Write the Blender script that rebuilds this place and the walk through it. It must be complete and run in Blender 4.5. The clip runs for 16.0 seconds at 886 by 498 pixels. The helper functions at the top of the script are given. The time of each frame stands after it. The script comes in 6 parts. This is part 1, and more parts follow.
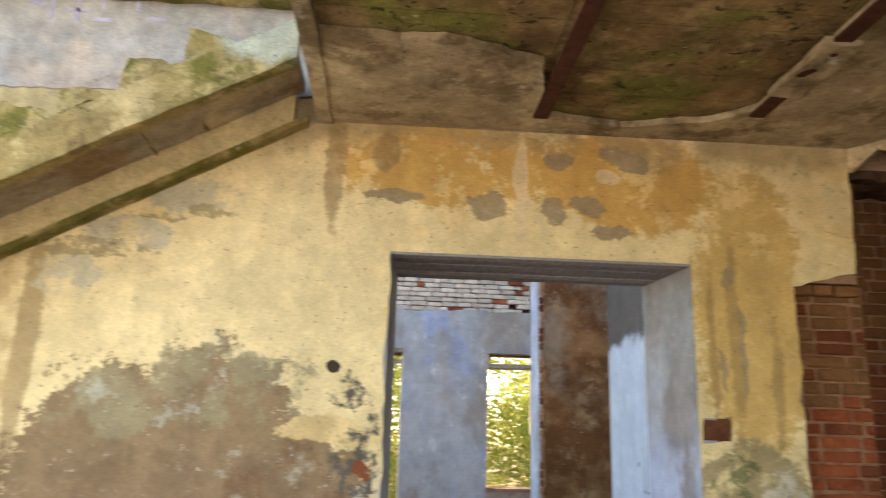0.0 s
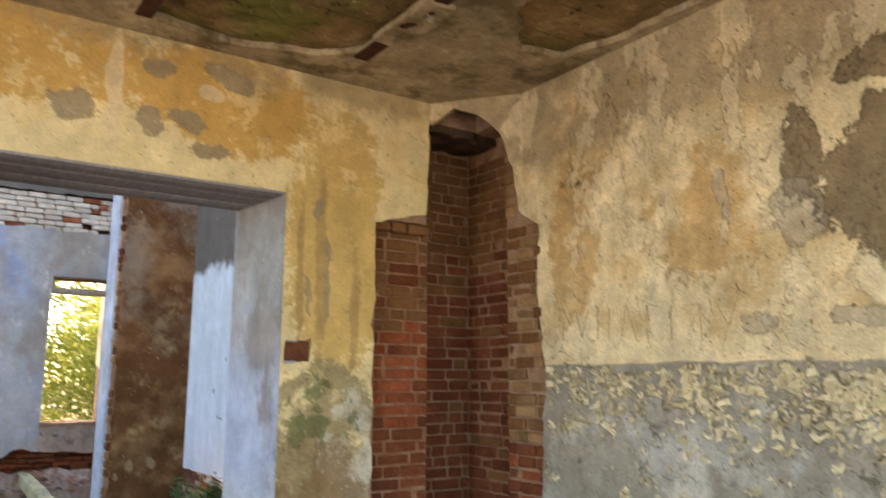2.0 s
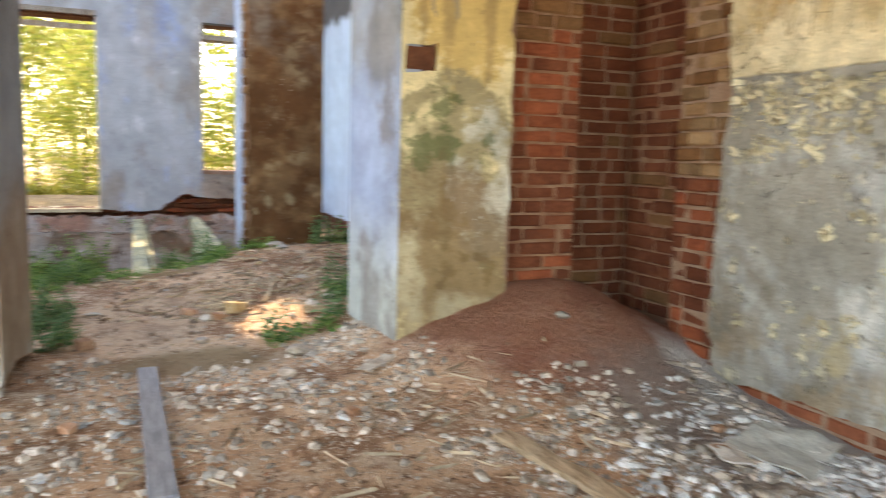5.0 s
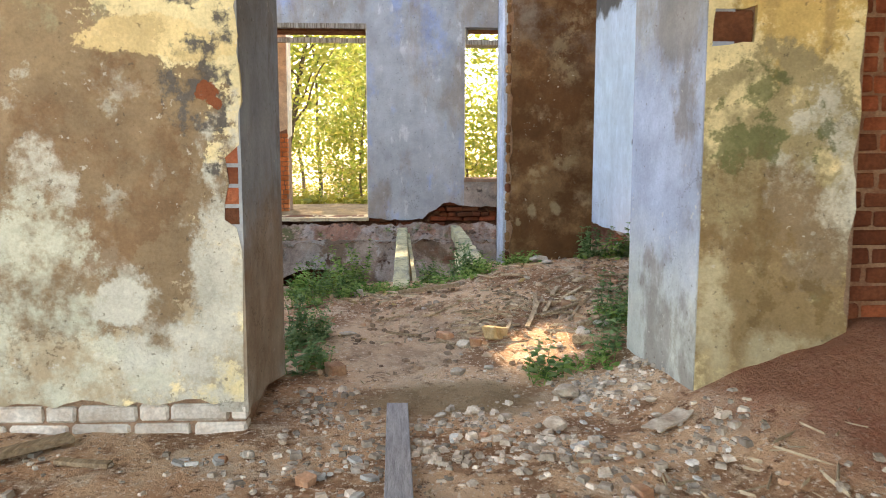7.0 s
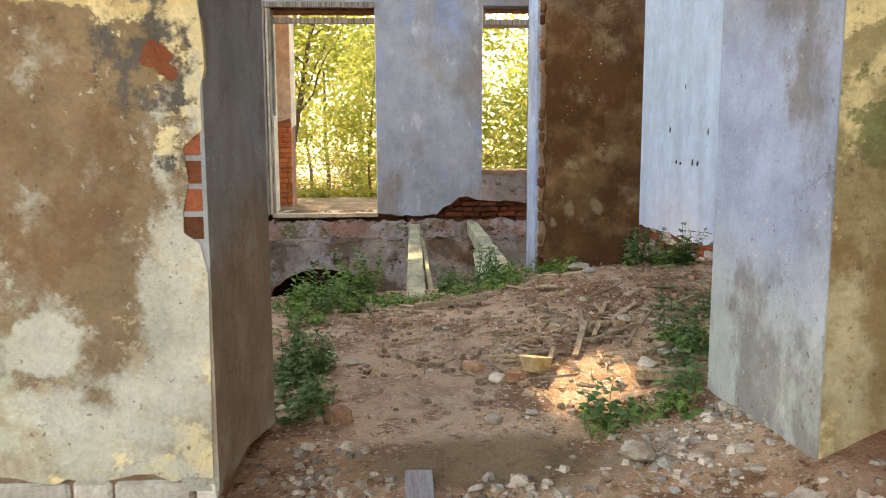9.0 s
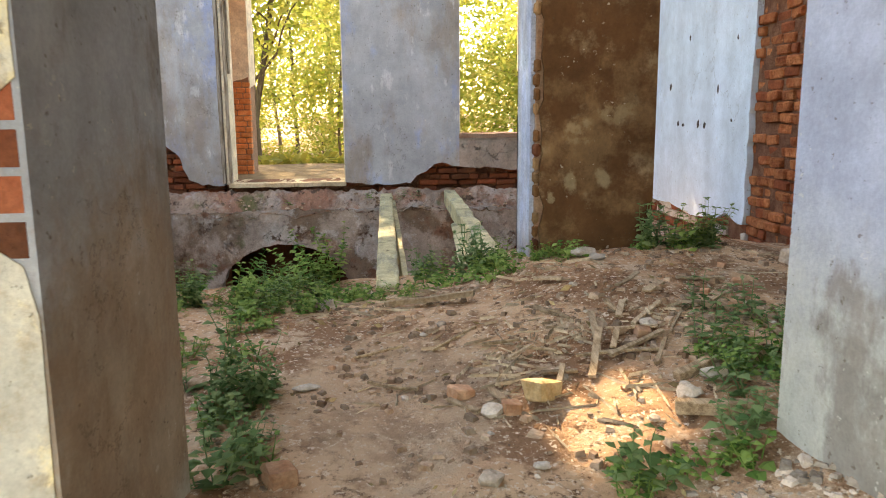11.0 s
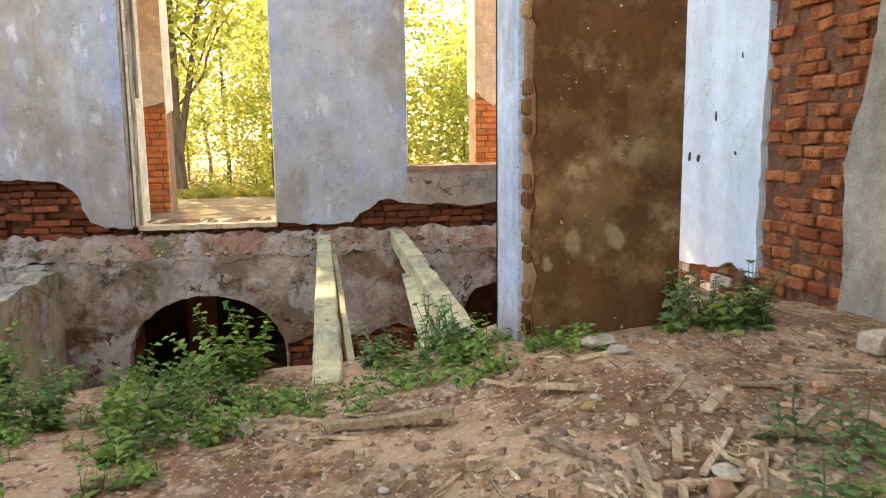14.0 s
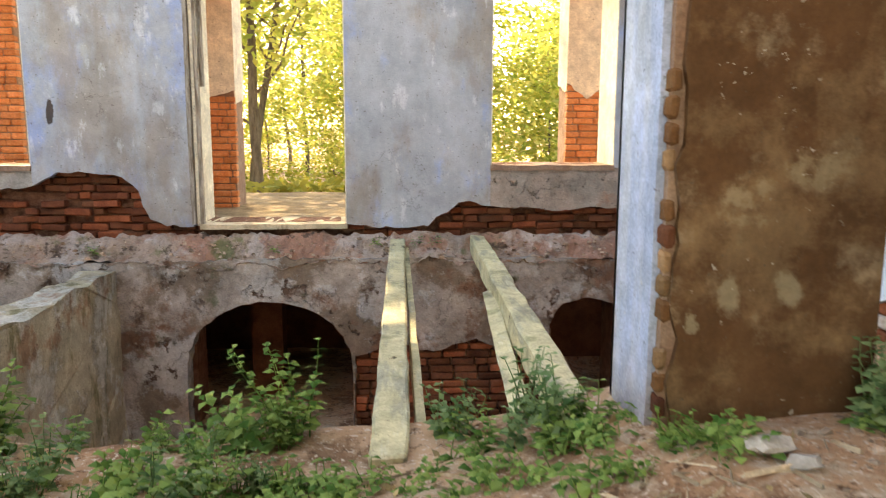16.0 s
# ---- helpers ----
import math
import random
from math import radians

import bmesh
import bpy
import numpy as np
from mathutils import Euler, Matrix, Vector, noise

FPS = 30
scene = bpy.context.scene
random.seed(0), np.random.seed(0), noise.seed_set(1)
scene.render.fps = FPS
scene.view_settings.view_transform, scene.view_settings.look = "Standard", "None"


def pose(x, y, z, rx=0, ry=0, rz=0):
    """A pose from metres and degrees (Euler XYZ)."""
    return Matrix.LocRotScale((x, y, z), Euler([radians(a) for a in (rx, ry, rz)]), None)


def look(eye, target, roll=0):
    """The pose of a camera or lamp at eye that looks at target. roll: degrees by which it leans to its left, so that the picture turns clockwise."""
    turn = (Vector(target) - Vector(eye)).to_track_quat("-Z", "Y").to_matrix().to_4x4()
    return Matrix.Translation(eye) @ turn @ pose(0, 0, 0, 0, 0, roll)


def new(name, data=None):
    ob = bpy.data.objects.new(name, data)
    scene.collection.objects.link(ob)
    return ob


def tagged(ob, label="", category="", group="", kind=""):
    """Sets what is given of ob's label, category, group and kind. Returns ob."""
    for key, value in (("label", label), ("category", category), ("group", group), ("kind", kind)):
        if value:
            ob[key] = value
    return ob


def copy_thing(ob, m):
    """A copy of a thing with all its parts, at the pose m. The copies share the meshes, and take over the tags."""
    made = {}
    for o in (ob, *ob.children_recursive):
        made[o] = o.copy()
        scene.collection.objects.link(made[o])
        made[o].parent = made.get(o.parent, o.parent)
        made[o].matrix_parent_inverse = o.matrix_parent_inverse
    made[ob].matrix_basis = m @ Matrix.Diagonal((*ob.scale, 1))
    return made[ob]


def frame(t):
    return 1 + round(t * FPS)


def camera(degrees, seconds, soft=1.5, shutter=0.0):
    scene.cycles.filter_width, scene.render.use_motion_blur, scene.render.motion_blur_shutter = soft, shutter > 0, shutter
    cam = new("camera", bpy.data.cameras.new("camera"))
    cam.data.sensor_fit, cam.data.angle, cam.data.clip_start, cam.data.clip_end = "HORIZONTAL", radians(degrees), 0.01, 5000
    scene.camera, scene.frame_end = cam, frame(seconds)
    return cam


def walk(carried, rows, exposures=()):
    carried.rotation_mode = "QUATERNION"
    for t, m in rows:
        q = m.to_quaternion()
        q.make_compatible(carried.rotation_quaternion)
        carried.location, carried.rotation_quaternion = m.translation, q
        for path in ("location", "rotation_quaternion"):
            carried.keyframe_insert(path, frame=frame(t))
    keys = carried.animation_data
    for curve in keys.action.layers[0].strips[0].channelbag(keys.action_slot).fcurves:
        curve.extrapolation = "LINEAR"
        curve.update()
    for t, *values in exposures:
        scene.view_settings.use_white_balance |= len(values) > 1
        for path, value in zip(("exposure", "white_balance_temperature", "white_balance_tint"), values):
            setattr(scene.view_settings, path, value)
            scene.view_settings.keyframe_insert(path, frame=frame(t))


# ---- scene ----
cam = camera(60.2, 16.0, soft=1.0, shutter=0.5)
PATH = [
    (0, (0.01, 0.029, 1.869), (0.131, 1.965, 2.356), 1.6),
    (0.5, (0.065, 0.071, 1.87), (0.459, 1.972, 2.351), 1.2),
    (1, (0.075, 0.091, 1.845), (0.738, 1.919, 2.31), 1.2),
    (1.5, (0.006, 0.093, 1.827), (0.916, 1.824, 2.243), 0.6),
    (2, (-0.04, 0.092, 1.791), (1.079, 1.715, 2.127), 0.2),
    (2.5, (0.008, 0.112, 1.685), (1.234, 1.684, 1.846), -0.2),
    (3, (0.136, 0.175, 1.575), (1.393, 1.73, 1.596), -0.5),
    (3.5, (0.263, 0.237, 1.488), (1.5, 1.807, 1.405), -0.8),
    (4, (0.358, 0.422, 1.403), (1.545, 2.023, 1.237), -0.5),
    (4.5, (0.462, 0.657, 1.375), (1.542, 2.325, 1.147), 0.5),
    (5, (0.608, 0.88, 1.375), (1.373, 2.712, 1.136), 1.5),
    (5.2, (0.662, 0.937, 1.374), (1.263, 2.83, 1.134), 1.5),
    (7.3, (0.718, 1.938, 1.348), (0.825, 3.922, 1.115), -0.0),
    (7.5, (0.716, 2.028, 1.348), (0.813, 4.012, 1.114), 0.0),
    (8, (0.709, 2.264, 1.322), (0.789, 4.248, 1.087), 0.0),
    (8.5, (0.687, 2.575, 1.351), (0.766, 4.559, 1.109), -0.0),
    (9, (0.67, 2.807, 1.346), (0.765, 4.788, 1.09), -0.2),
    (9.5, (0.695, 3.088, 1.351), (0.813, 5.065, 1.077), -0.3),
    (9.7, (0.698, 3.177, 1.345), (0.827, 5.153, 1.067), -0.4),
    (11.8, (0.75, 4.269, 1.34), (0.924, 6.224, 0.958), -0.4),
    (12, (0.766, 4.359, 1.342), (0.947, 6.315, 0.962), -0.4),
    (12.5, (0.771, 4.528, 1.342), (0.981, 6.483, 0.975), -0.4),
    (13, (0.749, 4.793, 1.348), (1.003, 6.747, 1.005), -0.5),
    (13.5, (0.726, 5.005, 1.379), (1.02, 6.959, 1.068), -0.6),
    (14, (0.73, 5.224, 1.408), (1.049, 7.176, 1.114), -0.7),
    (14.5, (0.739, 5.449, 1.404), (1.054, 7.401, 1.106), -0.7),
    (15, (0.76, 5.655, 1.38), (1.039, 7.61, 1.065), -0.6),
    (15.5, (0.764, 5.958, 1.407), (0.972, 7.92, 1.077), -0.1),
    (16, (0.784, 6.207, 1.471), (0.906, 8.178, 1.153), 0.2),
]
walk(cam, [(t, look(eye, target, roll)) for t, eye, target, roll in PATH], [(0.0, 2.4, 7400, 10), (2.0, 2.52, 7400, 10), (3.5, 2.62, 7400, 10), (5.0, 2.85, 7500, 10), (9.0, 2.52, 8300, 10), (12.0, 2.8, 8900, 11), (16.0, 3.0, 9000, 11)])

# ---- light ----
BACK_W, LEFT_W = 13.0, 27.0
SUN_EL, SUN_AZ = radians(37.0), radians(-12.0)      # sun ahead of the walk, over the trees
world = bpy.data.worlds.new("sky")
scene.world = world
world.use_nodes = True
wn = world.node_tree
sky = wn.nodes.new("ShaderNodeTexSky")
sky.sky_type, sky.sun_disc = "NISHITA", False
sky.sun_elevation, sky.sun_rotation = SUN_EL, SUN_AZ
wn.nodes["Background"].inputs["Strength"].default_value = 0.15
wn.links.new(sky.outputs[0], wn.nodes["Background"].inputs["Color"])
sun = new("sun", bpy.data.lights.new("sun", "SUN"))
sun.data.energy, sun.data.angle, sun.data.color = 2.8, radians(0.6), (1.0, 0.86, 0.66)
sun_dir = Vector((math.sin(SUN_AZ) * math.cos(SUN_EL), math.cos(SUN_AZ) * math.cos(SUN_EL), math.sin(SUN_EL)))
sun.matrix_world = look((0, 0, 20), Vector((0, 0, 20)) - sun_dir)


def daylight_fill(name, eye, target, w, h, watts):
    """An added area lamp, in place of daylight by an unseen opening behind the walker."""
    ob = new(name, bpy.data.lights.new(name, "AREA"))
    ob.data.shape, ob.data.size, ob.data.size_y, ob.data.energy, ob.data.color = "RECTANGLE", w, h, watts, (0.86, 0.93, 1.0)
    ob.matrix_world = look(eye, target)


daylight_fill("back_fill_light", (-2.1, -3.75, 2.1), (-2.1, 4, 1.9), 3.6, 3.2, BACK_W)
daylight_fill("back_fill_light", (2.2, -3.75, 2.1), (2.2, 4, 1.9), 3.6, 3.2, BACK_W)
daylight_fill("left_fill_light", (-4.35, 2.6, 2.2), (4, 2.6, 1.6), 3.2, 2.9, LEFT_W)


# ---- materials ----
class Nodes:
    """A small writer of node materials in world position."""

    def __init__(self, name):
        self.mat = bpy.data.materials.new(name)
        self.mat.use_nodes = True
        self.tree = self.mat.node_tree
        self.bsdf = self.tree.nodes["Principled BSDF"]
        self.pos = self.tree.nodes.new("ShaderNodeNewGeometry").outputs["Position"]

    def add(self, kind, **values):
        n = self.tree.nodes.new(kind)
        for k, v in values.items():
            n.inputs[k].default_value = v
        return n

    def link(self, a, b):
        self.tree.links.new(a, b)

    def math(self, op, a, b=0.0, clamp=False):
        n = self.tree.nodes.new("ShaderNodeMath")
        n.operation, n.use_clamp = op, clamp
        for i, v in enumerate((a, b)):
            if isinstance(v, (int, float)):
                n.inputs[i].default_value = v
            else:
                self.link(v, n.inputs[i])
        return n.outputs[0]

    def vec(self, op, a, b):
        n = self.tree.nodes.new("ShaderNodeVectorMath")
        n.operation = op
        for i, v in enumerate((a, b)):
            if isinstance(v, tuple):
                n.inputs[i].default_value = v
            else:
                self.link(v, n.inputs[i])
        return n

    def noise(self, scale, detail=6.0, rough=0.6, stretch=None, out="Fac"):
        n = self.add("ShaderNodeTexNoise", Scale=scale, Detail=detail, Roughness=rough)
        self.link(self.vec("MULTIPLY", self.pos, stretch).outputs[0] if stretch else self.pos, n.inputs["Vector"])
        return n.outputs[out]

    def ramp(self, v, lo, hi, a=0.0, b=1.0):
        n = self.tree.nodes.new("ShaderNodeMapRange")
        n.interpolation_type = "SMOOTHSTEP"
        self.link(v, n.inputs["Value"])
        for k, x in (("From Min", lo), ("From Max", hi), ("To Min", a), ("To Max", b)):
            n.inputs[k].default_value = x
        return n.outputs["Result"]

    def mix(self, fac, a, b, kind="MIX"):
        n = self.tree.nodes.new("ShaderNodeMix")
        n.data_type, n.blend_type = "RGBA", kind
        for i, v in ((0, fac), (6, a), (7, b)):
            if isinstance(v, (int, float)):
                n.inputs[i].default_value = v
            elif isinstance(v, tuple):
                n.inputs[i].default_value = (*v, 1.0)
            else:
                self.link(v, n.inputs[i])
        return n.outputs[2]

    def done(self, colour, rough=0.9, bump=None, strength=0.4, distance=0.02):
        if isinstance(colour, tuple):
            self.bsdf.inputs["Base Color"].default_value = (*colour, 1.0)
        else:
            self.link(colour, self.bsdf.inputs["Base Color"])
        if isinstance(rough, float):
            self.bsdf.inputs["Roughness"].default_value = rough
        else:
            self.link(rough, self.bsdf.inputs["Roughness"])
        self.bsdf.inputs["Specular IOR Level"].default_value = 0.12
        if bump is not None:
            b = self.add("ShaderNodeBump", Strength=strength, Distance=distance)
            self.link(bump, b.inputs["Height"])
            self.link(b.outputs[0], self.bsdf.inputs["Normal"])
        return self.mat


def paint(name, base, layers, rough=0.92, strength=0.45, grain=60.0, vary=0.25, speck=1.0):
    """Weathered plaster: a base colour, then layers of stains, lost paint and mould, each with a shape of its own."""
    n = Nodes(name)
    grime = n.ramp(n.noise(2.3, 8.0, 0.65), 0.3, 0.75, 1.0 - vary, 1.0 + vary * 0.5)
    fine = n.ramp(n.noise(grain, 5.0, 0.7), 0.3, 0.7, 1.0 - 0.20 * speck, 1.0 + 0.10 * speck)
    wobble = n.noise(1.7, 9.0, 0.68, out="Color")
    wobble = n.vec("SUBTRACT", wobble, (0.5, 0.5, 0.5)).outputs[0]
    sep = n.tree.nodes.new("ShaderNodeSeparateXYZ")
    n.link(n.vec("ADD", n.pos, n.vec("MULTIPLY", wobble, (0.9, 0.9, 0.9)).outputs[0]).outputs[0], sep.inputs[0])
    level = n.tree.nodes.new("ShaderNodeSeparateXYZ")
    n.link(n.vec("ADD", n.pos, n.vec("MULTIPLY", wobble, (0.08, 0.08, 0.08)).outputs[0]).outputs[0], level.inputs[0])
    ragged = n.math("SUBTRACT", n.noise(7.0, 12.0, 0.78), 0.5)
    colour, height = base, n.math("MULTIPLY", n.noise(grain, 5.0, 0.65), 0.35)
    height = n.math("ADD", height, n.math("MULTIPLY", n.noise(5.0, 6.0, 0.6), 0.8))
    for i, lay in enumerate(layers):
        m = None
        if "noise" in lay:
            sc, lo, hi = lay["noise"]
            m = n.ramp(n.noise(sc, 9.0, lay.get("rough", 0.68), lay.get("stretch", (1.0, 1.0 + 0.013 * i, 1.0))), lo, hi)
        if "blobs" in lay:
            far = None
            amp = lay.get("amp", 0.5)
            moved = n.vec("ADD", n.pos, n.vec("MULTIPLY", wobble, (amp, amp, amp)).outputs[0]).outputs[0]
            for c, r in lay["blobs"]:
                d = n.vec("DIVIDE", n.vec("SUBTRACT", moved, c).outputs[0], r).outputs[0]
                ln = n.tree.nodes.new("ShaderNodeVectorMath")
                ln.operation = "LENGTH"
                n.link(d, ln.inputs[0])
                far = ln.outputs["Value"] if far is None else n.math("MINIMUM", far, ln.outputs["Value"])
            far = n.math("ADD", far, n.math("MULTIPLY", ragged, lay.get("fray", 1.5)))
            s = lay.get("soft", 0.08)
            b = n.ramp(far, 1.0 - s, 1.0 + s, 1.0, 0.0)
            m = b if m is None else n.math("MULTIPLY", m, b)
        for key, flip in (("above", False), ("below", True)):
            if key in lay:
                z, s = lay[key]
                b = n.ramp(level.outputs["Z"] if lay.get("level") else sep.outputs["Z"], z - s, z + s, *((1.0, 0.0) if flip else (0.0, 1.0)))
                m = b if m is None else n.math("MULTIPLY", m, b)
        if lay.get("amount", 1.0) < 1.0:
            m = n.math("MULTIPLY", m, lay["amount"])
        colour = n.mix(m, colour, lay["col"])
        if lay.get("depth", 0.0):
            height = n.math("ADD", height, n.math("MULTIPLY", m, lay["depth"]))
    # drips, pits, lime specks and hair cracks
    drips = n.ramp(n.noise(4.0, 6.0, 0.6, (1.0, 1.0, 0.16)), 0.35, 0.7, 1.04, 0.93)
    blotch = n.ramp(n.noise(7.0, 9.0, 0.75), 0.36, 0.64, 1.0 - 0.18 * speck, 1.0 + 0.09 * speck)
    pits = n.ramp(n.noise(33.0, 3.0, 0.55), 0.66, 0.72)
    specks = n.math("MULTIPLY", n.ramp(n.noise(24.0, 4.0, 0.6), 0.64, 0.68), n.ramp(n.noise(2.6, 5.0, 0.6), 0.48, 0.6))
    cells = n.tree.nodes.new("ShaderNodeTexVoronoi")
    cells.feature = "DISTANCE_TO_EDGE"
    cells.inputs["Scale"].default_value = 1.6
    n.link(n.vec("ADD", n.pos, n.vec("MULTIPLY", wobble, (0.7, 0.7, 0.7)).outputs[0]).outputs[0], cells.inputs["Vector"])
    crack = n.math("MULTIPLY", n.ramp(cells.outputs["Distance"], 0.002, 0.007, 1.0, 0.0), n.ramp(n.noise(1.1, 4.0, 0.5), 0.56, 0.62))
    colour = n.mix(n.math("MULTIPLY", specks, 0.55), colour, (0.66, 0.62, 0.54))
    colour = n.mix(n.math("MULTIPLY", pits, 0.6), colour, (0.13, 0.10, 0.07))
    colour = n.mix(n.math("MULTIPLY", crack, 0.45), colour, (0.09, 0.07, 0.05))
    colour = n.mix(1.0, colour, n.math("MULTIPLY", n.math("MULTIPLY", grime, fine), n.math("MULTIPLY", drips, blotch)), "MULTIPLY")
    height = n.math("SUBTRACT", height, n.math("MULTIPLY", n.math("ADD", pits, crack), 0.5))
    return n.done(colour, rough, height, strength, 0.025)


def two_tone(name, a, b, scale=6.0, rough=0.9, strength=0.4, grain=70.0, per="object", spread=0.25, stretch=None, dist=0.01):
    """A surface of two mixed tones with grain; each piece takes its own lightness."""
    n = Nodes(name)
    m = n.ramp(n.noise(scale, 8.0, 0.65, stretch), 0.32, 0.68)
    colour = n.mix(m, a, b)
    info = n.tree.nodes.new("ShaderNodeObjectInfo" if per == "object" else "ShaderNodeNewGeometry")
    rnd = info.outputs["Random"] if per == "object" else info.outputs["Random Per Island"]
    colour = n.mix(1.0, colour, n.ramp(rnd, 0.0, 1.0, 1.0 - spread, 1.0 + spread * 0.6), "MULTIPLY")
    colour = n.mix(1.0, colour, n.ramp(n.noise(grain, 4.0, 0.6, stretch), 0.3, 0.7, 0.8, 1.1), "MULTIPLY")
    h = n.math("ADD", n.math("MULTIPLY", n.noise(grain, 5.0, 0.65, stretch), 0.5), n.noise(scale * 2.5, 5.0, 0.6, stretch))
    return n.done(colour, rough, h, strength, dist)


def spots(y, *rows):
    """Stain shapes on a wall that faces along y: rows of (x, z, half width, half height)."""
    return [((x, y, z), (w, 2.0, h)) for x, z, w, h in rows]


def side_spots(x, *rows):
    """Stain shapes on a wall that faces along x: rows of (y, z, half width, half height)."""
    return [((x, y, z), (2.0, w, h)) for y, z, w, h in rows]


